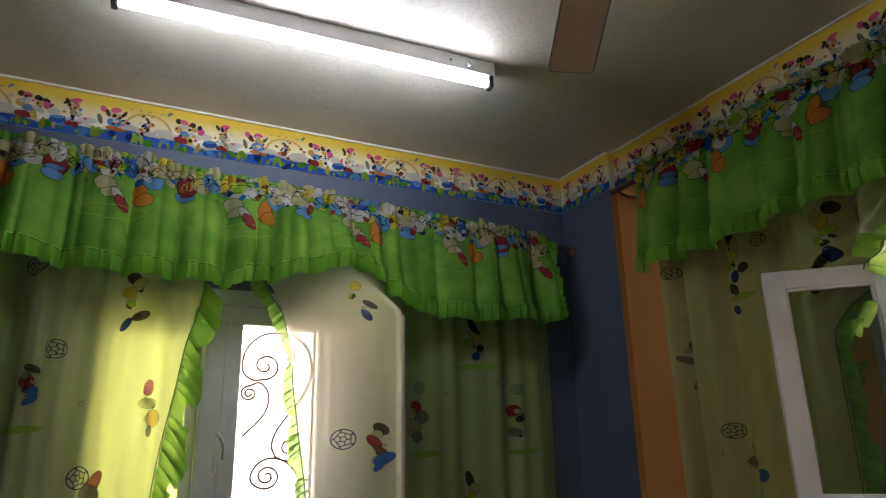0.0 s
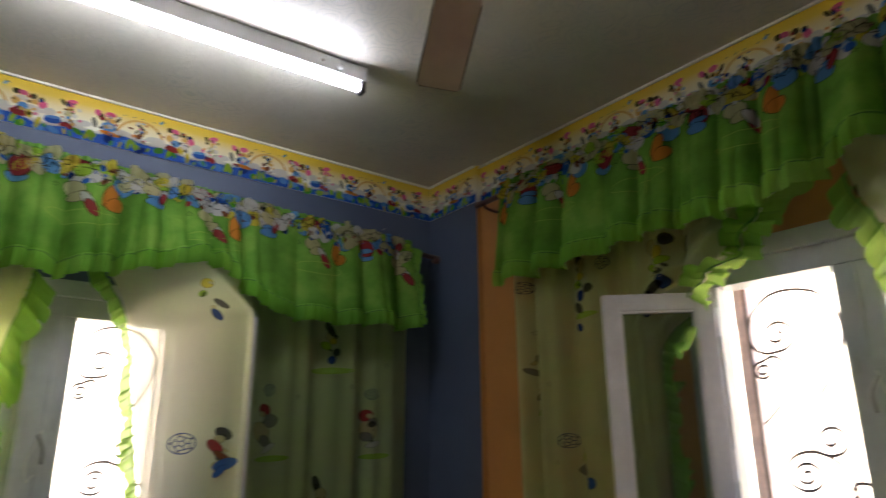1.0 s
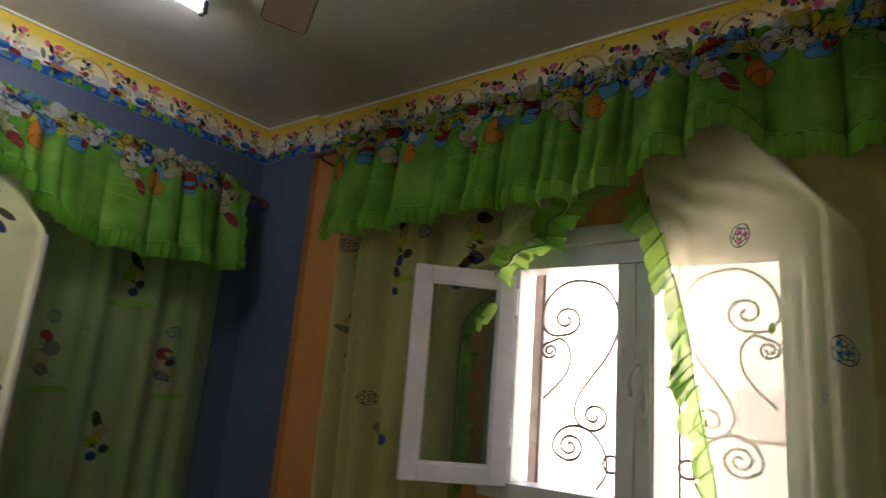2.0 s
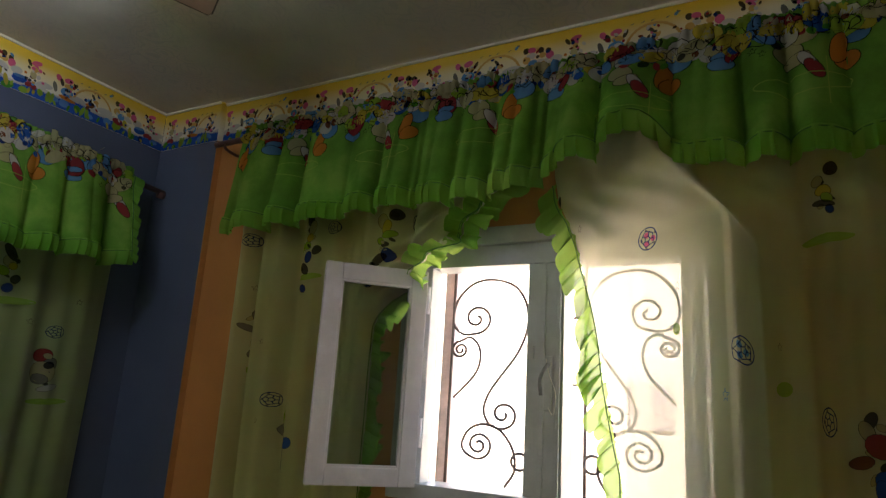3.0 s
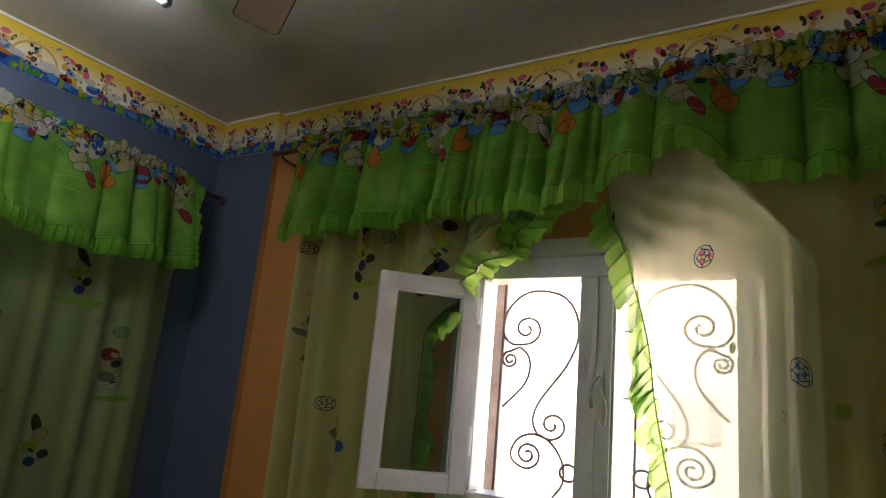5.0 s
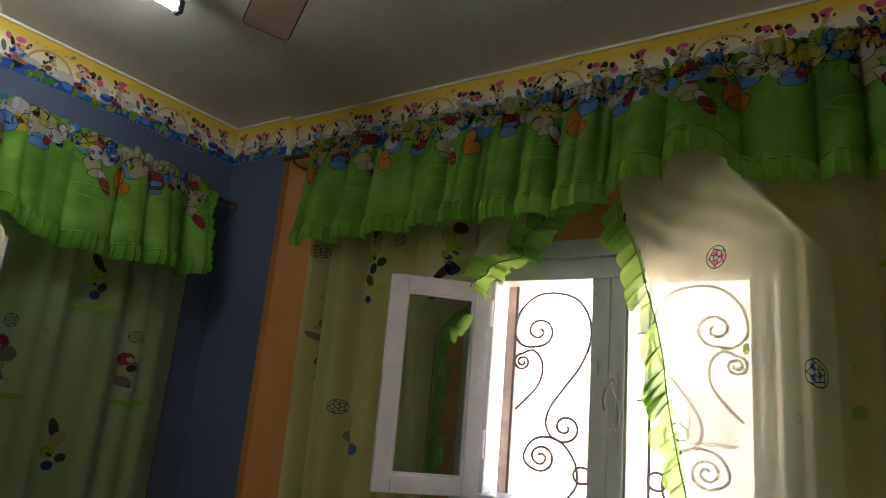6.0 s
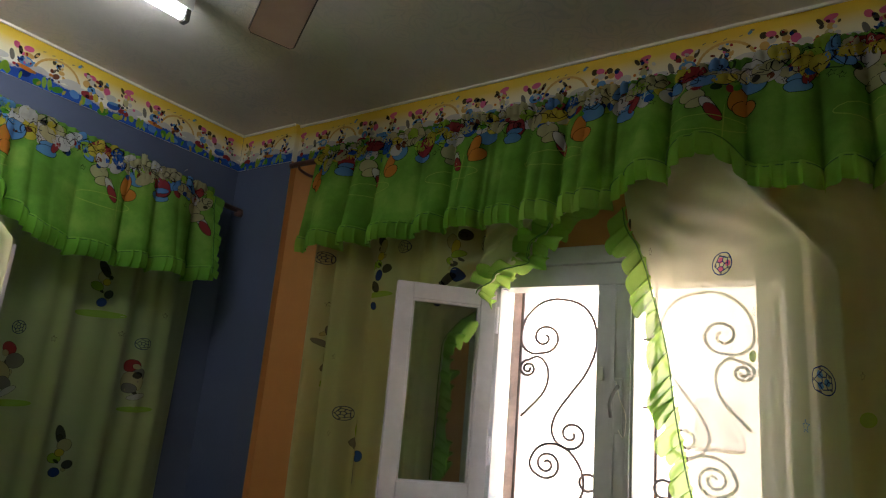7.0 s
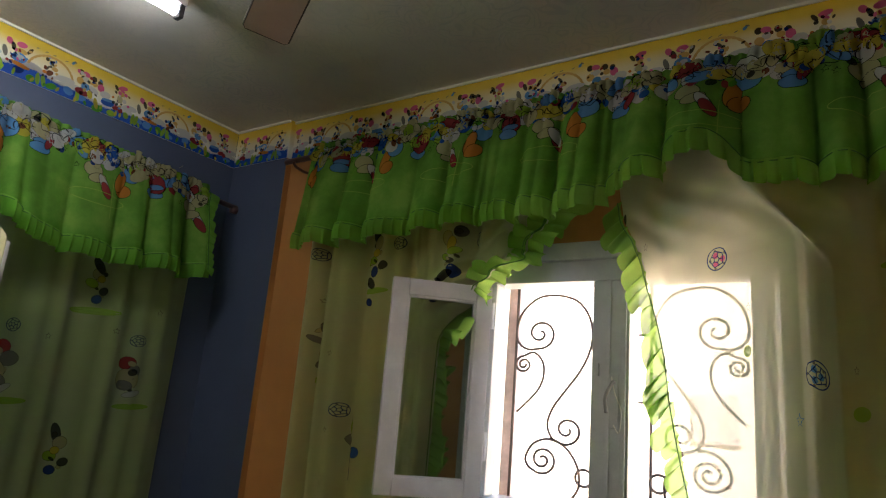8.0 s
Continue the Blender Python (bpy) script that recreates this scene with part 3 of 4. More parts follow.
class Print:
    """Flat printed shapes that follow a cloth."""

    def __init__(self, cl, sgn=1):
        self.cl, self.sgn, self.V, self.F, self.I, self.names, self.n = cl, sgn, [], [], [], list(INK), 0
        self.cuts, self.sq, self.fine = [], 1.0, 0

    def oval(self, s, z, a, b, ink, turn=0.0, line=0.0, seg=14, off=None):
        if off is None:
            self.n += 1
            off = 0.0018 + 0.0006 * (self.n % 7)
        c, w = math.cos(turn), math.sin(turn)
        base = len(self.V)
        self.V.append(self.cl.lifted(s, z, off))
        rings = self.fine if self.fine else 2 if max(a, b) < 0.03 else 3
        seg = 18 if self.fine else seg
        sizes = [(a * r / rings, b * r / rings) for r in range(1, rings + 1)] + ([(a + line, b + line)] if line else [])
        for ra_, rb_ in sizes:
            for k in range(seg):
                t = 2 * math.pi * k / seg
                x, y = ra_ * math.cos(t), rb_ * math.sin(t)
                self.V.append(self.cl.lifted(s + self.sgn * self.sq * (x * c - y * w), z + x * w + y * c, off))
        i, edge = self.names.index(ink), self.names.index("black")
        for k in range(seg):
            self.F.append((base, base + 1 + k, base + 1 + (k + 1) % seg))
            self.I.append(i)
            for r in range(len(sizes) - 1):
                p, q = base + 1 + r * seg, base + 1 + (r + 1) * seg
                self.F.append((p + k, q + k, q + (k + 1) % seg, p + (k + 1) % seg))
                self.I.append(edge if line and r == len(sizes) - 2 else i)

    def stroke(self, s, z, pts, width, ink):
        self.n += 1
        off = 0.0066 + 0.00010 * (self.n % 8)
        i = self.names.index(ink)
        P = [Vector((x, y)) for x, y in pts]
        base = len(self.V)
        for k, p in enumerate(P):
            t = (P[min(k + 1, len(P) - 1)] - P[max(k - 1, 0)])
            t = t.normalized() if t.length else Vector((1, 0))
            nrm = Vector((-t.y, t.x)) * width / 2
            for q in (p + nrm, p - nrm):
                self.V.append(self.cl.lifted(s + self.sgn * self.sq * q.x, z + q.y, off))
        for k in range(len(P) - 1):
            self.F.append((base + 2 * k, base + 2 * k + 1, base + 2 * k + 3, base + 2 * k + 2))
            self.I.append(i)

    def begin(self, name):
        self.cuts.append((name, len(self.V), len(self.F)))

    def ball(self, s, z, r, tint="white"):
        self.begin("printed_ball")
        if tint != "white":
            for k in range(3):
                self.oval(s + self.sq * r * 0.45 * math.cos(2.1 * k), z + r * 0.45 * math.sin(2.1 * k), r * 0.30, r * 0.30, tint, 0, 0.0, 6)
        self.stroke(s, z, [(r * math.cos(2 * math.pi * k / 24), r * math.sin(2 * math.pi * k / 24)) for k in range(25)], r * 0.10, "navy")
        self.stroke(s, z, [(r * 0.3 * math.cos(2 * math.pi * k / 5), r * 0.3 * math.sin(2 * math.pi * k / 5)) for k in range(6)], r * 0.10, "navy")
        for k in range(5):
            a = 2 * math.pi * k / 5
            self.stroke(s, z, [(r * 0.3 * math.cos(a), r * 0.3 * math.sin(a)), (r * 0.62 * math.cos(a), r * 0.62 * math.sin(a))], r * 0.09, "navy")
            b = a + math.pi / 5
            self.stroke(s, z, [(r * 0.62 * math.cos(a), r * 0.62 * math.sin(a)), (r * 0.75 * math.cos(b), r * 0.75 * math.sin(b)),
                               (r * 0.62 * math.cos(b + math.pi / 5), r * 0.62 * math.sin(b + math.pi / 5))], r * 0.09, "navy")
            self.oval(s + self.sgn * self.sq * r * 0.84 * math.cos(b), z + r * 0.84 * math.sin(b), r * 0.13, r * 0.13, "grey", 0, 0.0, 8)

    def star(self, s, z, r, ink="grey"):
        self.begin("printed_star")
        pts = [((r if k % 2 == 0 else r * 0.45) * math.sin(math.pi * k / 5), (r if k % 2 == 0 else r * 0.45) * math.cos(math.pi * k / 5)) for k in range(11)]
        self.stroke(s, z, pts, r * 0.16, ink)

    def patch(self, s, z, a=0.055, b=0.012):
        self.begin("printed_grass")
        self.oval(s, z, a, b, "grass", 0.05, 0.0, 16)

    def motif(self, s, z, inks, size=1.0, lean=0.0):
        """A loose cluster of plain outlined colour shapes, top to bottom."""
        n = len(inks)
        for k, (ink, a, b, dx) in enumerate(inks):
            self.begin("printed_shape")
            z1 = z + (0.036 - 0.118 * k / max(1, n - 1) + 0.008 * math.sin(5.3 * k + s * 31)) * size
            self.oval(s + self.sgn * (dx * 0.9 + 0.013 * math.sin(2.3 * k + s * 29) + lean * (z1 - z)) * size, z1, a * size * (1.60 + 0.5 * math.sin(1.7 * k + s * 13)), b * size * (1.45 + 0.35 * math.cos(2.9 * k + s * 17)), ink, 1.3 * math.sin(3.1 * k + s * 29), 0.0012)
        for k, (ink, a, b, dx) in enumerate(inks[1:]):
            self.begin("printed_shape")
            z1 = z + (0.028 - 0.118 * k / max(1, n - 1)) * size
            self.oval(s + self.sgn * 0.014 * math.sin(4.1 * k + 1 + s * 5) * size, z1, a * size * 0.62, b * size * 0.66, "black" if k % 2 else "cream", 0.9 * math.cos(2.1 * k), 0.0008)

    def done(self, parent):
        ends = self.cuts[1:] + [("", len(self.V), len(self.F))]
        mats = [INK[k] for k in self.names]
        for (name, v0, f0), (_, v1, f1) in zip(self.cuts, ends):
            ob = sheet_part(name, self.V[v0:v1], [tuple(i - v0 for i in f) for f in self.F[f0:f1]], self.I[f0:f1], mats, parent)
            if name == "print":
                ob["kind"] = "stuff"


FIG_RED = [("red", 0.020, 0.013, 0.0), ("grey", 0.014, 0.016, 0.004), ("cream", 0.017, 0.018, -0.004), ("grey", 0.012, 0.018, 0.010), ("white", 0.008, 0.016, 0.016)]
FIG_BLACK = [("black", 0.014, 0.010, 0.004), ("cream", 0.012, 0.010, -0.005), ("yellow", 0.010, 0.010, -0.004), ("leaf", 0.008, 0.010, -0.006), ("black", 0.006, 0.013, 0.010), ("navy", 0.010, 0.008, 0.0)]
FIG_PALE = [("pink", 0.012, 0.014, 0.0), ("cream", 0.014, 0.014, 0.004), ("tan", 0.010, 0.015, -0.004), ("grey", 0.006, 0.014, 0.006)]
FIG_BLUE = [("black", 0.008, 0.014, 0.0), ("cream", 0.010, 0.012, -0.006), ("red", 0.013, 0.016, -0.004), ("brown", 0.012, 0.008, -0.014), ("blue", 0.016, 0.011, 0.014), ("blue", 0.008, 0.018, 0.0)]


def valance(place, s_a, s_b, top, bot, rod, bulge, starts, name_label, seed, sgn, end_ruffle=False):
    """A gathered green valance with a pleated lime ruffle along its foot."""
    ob = empty("valance", name_label, "valance", "curtain valances")
    skew = lambda s: s + 0.085 * wob(s * 3.1, seed)

    def depth(s, z):
        h = top(s) - z
        v = max(0.0, min(1.0, h / 0.42))
        fine = 0.0072 * math.sin(2 * math.pi * skew(s) / 0.027 + 2 * wob(s * 9, seed + 4)) * max(0.0, 1 - h / 0.10)
        amp = (0.010 + 0.044 * v) * (0.35 + 1.7 * abs(wob(s * 2.3, seed + 8)))
        fold = amp * tubes(skew(s) / 0.165 + 0.42 * wob(s * 4, seed + 2))
        fold += (0.002 + 0.002 * v) * (0.4 + abs(wob(s * 3, seed + 21)) * 2) * tubes(skew(s + 0.02 * v) / 0.049 + 0.3 * wob(s * 8, seed + 6)) * max(0.0, 1 - 1.3 * v)
        fold += 0.085 * v * max(0.0, wob(s * 1.7, seed + 31) + 0.22) * tubes(skew(s) / 0.078 + 0.5 * wob(s * 6, seed + 16))
        fold += 0.007 * wob(s * 9 + 2 * z, seed + 12) * v
        pinch = 0.010 * math.exp(-((h - 0.035) / 0.012) ** 2)
        return rod + fine + fold + 0.050 * v - pinch + bulge(s, z)
    cl = Cloth(place, depth)
    seam = lambda s: bot(s) + 0.056 + 0.006 * tubes(skew(s) / 0.165 + 0.42 * wob(s * 4, seed + 2)) + 0.006 * wob(s * 4, seed + 14)
    n = int((s_b - s_a) / 0.006)
    sheet(cl, lambda z: s_a, lambda z: s_b, lambda s: top(s) + 0.004 * wob(s * 40, seed), lambda s: seam(s) - 0.004, n, 44, "cloth", M_GREEN, ob, "green printed cotton")
    # ruffle
    V, F = [], []
    m = int((s_b - s_a) / 0.0027)
    rows = 6
    for j in range(rows + 1):
        v = j / rows
        for i in range(m + 1):
            s = s_a + (s_b - s_a) * i / m
            ph = s / 0.033 + 0.8 * wob(s * 9, seed + 11)
            tri = pleat(ph) * (0.75 + 0.5 * wob(s * 11, seed + 5))
            z = seam(s) + 0.008 - (0.066 + 0.006 * wob(s * 30, seed)) * v
            d = depth(s, seam(s)) + 0.006 + (0.003 + 0.009 * v) * tri + 0.006 * math.sin(math.pi * v) + 0.006 * v * wob(s * 16, seed + 3)
            V.append(place(s + 0.006 * v * math.cos(2 * math.pi * ph), d, z))
    for j in range(rows):
        for i in range(m):
            k = j * (m + 1) + i
            F.append((k, k + 1, k + m + 2, k + m + 1))
    sheet_part("ruffle", V, F, None, [M_LIME], ob, "pleated lime green ruffle")
    tube_part("seam", [cl.lifted(s_a + (s_b - s_a) * k / 500, seam(s_a + (s_b - s_a) * k / 500) - 0.001, 0.007) for k in range(501)], 0.0016, M_SEAM, ob, "dark stitched seam", 5)
    pr = Print(cl, sgn)
    rnd = random.Random(int(seed * 10) + 3)
    pr.fine = 5
    pr.begin("print")
    # crowded upper band
    s = s_a + 0.02
    while s < s_b - 0.02:
        z = top(s)
        for k in range(1 + (rnd.random() < 0.35)):
            pr.oval(s + rnd.uniform(-0.01, 0.01), z - rnd.uniform(0.008, 0.095), rnd.uniform(0.022, 0.042), rnd.uniform(0.016, 0.030),
                    rnd.choice(["cream", "cream", "yellow", "sky", "leaf", "white", "cream", "cream", "yellow", "white"]), rnd.uniform(-1.5, 1.5), 0.0007)
        r = rnd.uniform(0.014, 0.026)
        a0 = rnd.uniform(0, 6.28)
        pr.oval(s + rnd.uniform(-0.01, 0.01), z - rnd.uniform(0.03, 0.11), rnd.uniform(0.006, 0.014), rnd.uniform(0.008, 0.018), rnd.choice(["black", "navy", "brown", "blue", "green", "red"]), rnd.uniform(-1, 1))
        pr.stroke(s, z - rnd.uniform(0.02, 0.09), [(r * math.cos(a0 + 0.35 * q), r * 0.9 * math.sin(a0 + 0.35 * q) + 0.004 * math.sin(q)) for q in range(12)], 0.0030, "black")
        s += 0.021
    pr.fine = 4
    for s0 in starts:
        z0 = top(s0) - 0.085

        def blob(u, v, a, b, ink, turn=0.0):
            s = s0 + sgn * u
            if s_a + 0.03 < s < s_b - 0.03:
                pr.begin("printed_shape")
                pr.oval(s, top(s) - 0.082 + v * 1.22, a * 1.25, b * 1.3, ink, turn, 0.0022)
        blob(-0.012, 0.035, 0.030, 0.022, "red", 0.3)
        blob(0.020, 0.030, 0.016, 0.020, "red", -0.5)
        blob(0.004, 0.000, 0.020, 0.023, "white", 0.1)
        blob(0.000, -0.042, 0.028, 0.022, "cream", -0.2)
        blob(0.018, -0.066, 0.026, 0.014, "cream", 0.3)
        blob(0.045, -0.078, 0.011, 0.030, "white", 0.55)
        blob(0.056, -0.098, 0.012, 0.026, "red", 0.5)
        blob(-0.052, 0.005, 0.013, 0.026, "sky", 0.6)
        blob(0.070, 0.025, 0.022, 0.034, "blue", 0.3)
        blob(0.112, -0.050, 0.017, 0.036, "orange", -0.25)
        blob(0.128, -0.078, 0.024, 0.019, "orange", 0.5)
        blob(0.150, -0.012, 0.027, 0.029, "sky", 0.4)
        blob(0.146, 0.030, 0.024, 0.022, "white", -0.3)
        blob(0.185, 0.024, 0.030, 0.020, "cream", 0.2)
        blob(0.218, 0.034, 0.014, 0.028, "cream", -0.3)
        blob(0.262, -0.010, 0.028, 0.032, "red", 0.2)
        blob(0.262, -0.022, 0.024, 0.009, "sky", 0.1)
        blob(0.258, -0.044, 0.027, 0.015, "sky", -0.1)
        blob(0.285, -0.020, 0.010, 0.022, "red", -0.4)
        blob(0.292, 0.034, 0.026, 0.017, "leaf", 0.3)
        blob(0.330, 0.020, 0.012, 0.030, "sky", -0.5)
        for u, v in ((-0.06, -0.05), (0.23, -0.025), (0.34, -0.03)):
            if s_a + 0.04 < s0 + sgn * u < s_b - 0.04:
                pr.star(s0 + sgn * u, z0 + v, 0.011, "black")
        # pale pitch lines
        pts = [(0.11 * math.cos(t), 0.026 * math.sin(t)) for t in (2 * math.pi * k / 26 for k in range(27))]
        if s_a + 0.15 < s0 < s_b - 0.15:
            pr.begin("printed_line")
            pr.stroke(s0 + sgn * 0.03, z0 - 0.155, pts, 0.0026, "grass")
            pr.begin("printed_line")
            pr.stroke(s0 + sgn * 0.08, z0 - 0.155, [(0, 0.07 - 0.02 * k) for k in range(8)], 0.0026, "grass")
    pr.done(ob)
    if end_ruffle:
        edge_ruffle(cl, [(s_a + 0.012, z) for z in (top(s_a) - 0.04, top(s_a) - 0.12, top(s_a) - 0.20, top(s_a) - 0.30, bot(s_a) + 0.03)], -1, ob, 0.028, 0.034, seed)
    return ob


def edge_ruffle(cl, edge, side, parent, width=0.045, pitch=0.036, seed=0.0, lift=0.006, fan=0.85):
    """A frill down a curtain's inner edge, its slanting pleats folded over one another; edge: points (s, z); side: the way in s that it stands off."""
    P = spline([(s, z, 0) for s, z in edge], 60)
    acc, V, F, prev, cols = 0.0, [], [], None, 6
    for p in P:
        if prev is not None:
            acc += (p - prev).length
        prev = p
        ph = acc / pitch + 1.1 * wob(acc * 9, seed + 2) + 0.5 * wob(acc * 23, seed + 4)
        a = 2 * math.pi * ph
        big = 0.85 + 0.9 * wob(acc * 14, seed + 6)
        w = width * (0.92 + 0.55 * wob(acc * 13, seed)) * (1.0 + 0.10 * math.sin(a + 0.8))
        for c in range(cols + 1):
            v = c / cols
            open_up = 0.25 + 0.75 * v
            q = cl.lifted(p.x, p.y, lift + 0.015 * open_up * big * (math.sin(a) + 0.35 * math.sin(2 * a + 0.6)) + 0.008 * v)
            q += (cl.place(p.x + side, 0, 0) - cl.place(p.x, 0, 0)) * w * v
            # the fold runs back over itself, and the pleats fan downwards
            q.z += 0.46 * pitch * open_up * big * math.sin(a + 1.9) - fan * w * v ** 1.2
            V.append(q)
    for i in range(len(P) - 1):
        for c in range(cols):
            k = i * (cols + 1) + c
            F.append((k, k + 1, k + cols + 2, k + cols + 1))
    tube_part("edge_cord", [cl.lifted(p.x, p.y, lift + 0.010) for p in P[::6]], 0.0018, M_SEAM, parent, "dark green edge cord", 5)
    return sheet_part("ruffle", V, F, None, [M_LIME], parent, "pleated lime green edge ruffle")


def tent(s_in, ridge, out, z_peak, z_top, rise, flat=0.02):
    """Cloth pushed out by an open casement: extra depth. ridge(z): where the fold stands; out: width of the fall behind it."""
    def f(s, z):
        a, r = s_in(z), ridge(z)
        way = 1 if r > a else -1
        x = (s - r) * way
        if x < -flat:
            x = (s - a) / (r - flat * way - a)
        elif x > flat:
            x = 1 - (x - flat) / out
        else:
            x = 1.0
        x = max(0.0, min(1.0, x))
        k = 1.0 if z < z_peak else max(0.0, 1 - (z - z_peak) / (z_top - z_peak))
        return rise * x * k
    return f


def curtain(place, s_left, s_right, z_top, z_bot, base, extra, amp, lam, seed, label, ns, nz=60):
    ob = empty("curtain", label, "curtain", "printed curtains")

    def depth(s, z):
        e = extra(s, z)
        calm = 1 / (1 + (e / 0.05) ** 2)
        ph = (s + 0.07 * wob(s * 2.3, seed)) / lam + 0.10 * wob(z * 1.1, seed)
        f = amp * (0.45 + 1.1 * abs(wob(s * 2.9, seed + 9))) * (math.sin(2 * math.pi * ph) + 0.38 * math.sin(4 * math.pi * ph + 1.2 + 1.5 * wob(z * 0.8, seed + 3)))
        f += 0.30 * amp * math.sin(2 * math.pi * (s + 0.05 * wob(s * 4, seed + 12)) / (lam * 0.41) + 1.5 * wob(z * 1.2, seed + 1)) * (0.5 + abs(wob(s * 5, seed + 13)))
        f += 0.006 * wob(s * 8 + z * 0.8, seed + 7) + 0.0025 * wob(s * 26 + z * 3.0, seed + 17)
        return base + f * (0.12 + 0.88 * calm) + e
    cl = Cloth(place, depth)
    sheet(cl, s_left, s_right, z_top, z_bot, ns, nz, "cloth", M_CURTAIN, ob, "thin lemon yellow printed cotton")
    return ob, cl


none = lambda s, z: 0.0
LOW = 0.55
# rods
TOP_A = lambda s: 2.648 + 0.043 * (s - 0.25)
TOP_B = lambda s: 2.795 + 0.012 * (s - 0.6)
ROD_A = lambda s: TOP_A(s) - 0.036
ROD_B = lambda s: TOP_B(s) - 0.030


def rod(place, s_a, s_b, d, zf, label, wall_end):
    ob = empty("curtain_rod", label, "curtain rod", "curtain rods")
    tube_part("pole", [place(s_a, d, zf(s_a)), place(s_b, d, zf(s_b))], 0.0125, M_ROD, ob)
    for s in wall_end:
        tube_part("bracket", spline([place(s, 0.0, zf(s) - 0.03), place(s, 0.03, zf(s) - 0.035), place(s, d, zf(s) - 0.028), place(s, d + 0.014, zf(s) - 0.010)], 5), 0.006, M_ROD, ob)
    return ob


ra = rod(on_a, 0.0, 2.95, 0.072, ROD_A, "brown wooden curtain rod carrying green and yellow curtains", (0.22, 1.45, 2.9))
# short thicker cylinder set slightly low on the rod's corner end
tube_part("end_piece", [on_a(0.0, 0.072, ROD_A(0) - 0.012), on_a(0.028, 0.072, ROD_A(0) - 0.012)], 0.017, M_ROD, ra, "short thicker cylinder at the rod end")
rod(on_b, 0.437, 2.95, 0.085, ROD_B, "brown wooden curtain rod carrying green and yellow curtains", (0.50, 1.75, 2.9))
for k, (s, z) in enumerate(((0.285, 2.715), (0.262, 2.690))):
    tagged(tube_part("nail", [on_a(s, -0.004, z), on_a(s, 0.022, z + 0.006)], 0.0022, M_STEEL), "small steel nail in the blue wall", "nail", "nails")

# north wall curtains
botA = profile([(0.15, 2.217), (0.35, 2.212), (0.60, 2.195), (0.93, 2.212), (1.02, 2.275), (1.12, 2.352), (1.20, 2.354), (1.27, 2.338), (1.43, 2.300), (1.63, 2.252), (1.95, 2.272), (2.35, 2.290), (2.9, 2.30)])
bulgeA = lambda s, z: 0.10 * math.exp(-((s - 1.22 - 0.9 * (z - 2.36)) / 0.16) ** 2) * max(0.0, min(1.0, (TOP_A(s) - z) / 0.34))
valance(on_a, 0.195, 2.75, TOP_A, botA, 0.112, bulgeA, [0.29, 0.72, 1.18, 1.63, 2.06, 2.48], "green gathered valance with pleated ruffle over the curtains", 1.3, -1, True)
inA = profile([(0.5, 1.27), (1.53, 1.285), (1.80, 1.325), (2.05, 1.36), (2.20, 1.42), (2.32, 1.50), (2.7, 1.50)])
ridgeA = profile([(0.5, 1.055), (2.17, 1.055), (2.40, 1.17), (2.7, 1.25)])
tentA = tent(inA, ridgeA, 0.12, 2.17, 2.46, 0.305, 0.010)
ob, cl = curtain(on_a, lambda z: 0.168 + 0.012 * (2.2 - z), inA, lambda s: ROD_A(s) + 0.012, lambda s: LOW, 0.066, tentA, 0.032, 0.23, 2.2,
                 "pale yellow printed curtain draped over an open casement", 280, 130)
pr = Print(cl, -1)
for s, z in ((0.845, 1.80), (0.375, 1.80)):
    pr.motif(s, z, FIG_RED, 1.15, 0.1)
    pr.patch(s - 0.03, z - 0.135, 0.065)
    pr.ball(s - 0.01, z + 0.125, 0.023)
pr.motif(0.575, 2.155, FIG_BLACK, 1.2)
pr.patch(0.57, 2.015, 0.10, 0.014)
pr.motif(0.60, 1.52, FIG_BLACK, 1.2)
pr.motif(1.105, 1.72, FIG_BLUE, 0.95, -0.1)
pr.ball(1.20, 1.725, 0.034)
pr.motif(1.17, 2.25, FIG_BLACK[2:], 1.2, -0.2)
for s, z in ((0.72, 1.90), (0.48, 1.95), (0.30, 2.05), (1.02, 1.95)):
    pr.star(s, z, 0.012)
pr.done(ob)
edge_ruffle(cl, [(inA(z) - 0.002, z) for z in (2.33, 2.24, 2.1, 1.9, 1.7, 1.5, 1.2, 0.9, 0.57)], 1, ob, 0.030, 0.034, 1.0)

inA2 = profile([(0.5, 1.86), (1.55, 1.80), (1.9, 1.765), (2.1, 1.735), (2.3, 1.70), (2.7, 1.66)])
ob, cl = curtain(on_a, inA2, lambda z: 2.80, lambda s: ROD_A(s) + 0.012, lambda s: LOW, 0.066, none, 0.048, 0.19, 5.1,
                 "pale yellow printed curtain glowing in front of the window", 260)
pr = Print(cl, -1)
pr.motif(1.925, 2.23, FIG_BLACK, 1.3)
pr.motif(2.20, 1.93, FIG_BLUE, 0.9, -0.2)
pr.patch(2.20, 1.77, 0.06)
pr.ball(2.03, 1.62, 0.035)
pr.ball(2.14, 2.02, 0.03)
pr.ball(2.225, 2.30, 0.032)
pr.motif(1.845, 1.86, FIG_PALE, 1.1, -0.1)
pr.motif(1.99, 1.57, FIG_RED, 1.1, -0.1)
pr.patch(2.36, 2.09, 0.06)
for s, z in ((2.22, 2.15), (2.05, 1.85), (2.33, 1.75)):
    pr.star(s, z, 0.012)
pr.done(ob)
edge_ruffle(cl, [(inA2(z) + 0.002, z) for z in (2.30, 2.2, 2.0, 1.8, 1.6, 1.4, 1.1, 0.8, 0.57)], -1, ob, 0.062, 0.048, 2.0, fan=1.1)

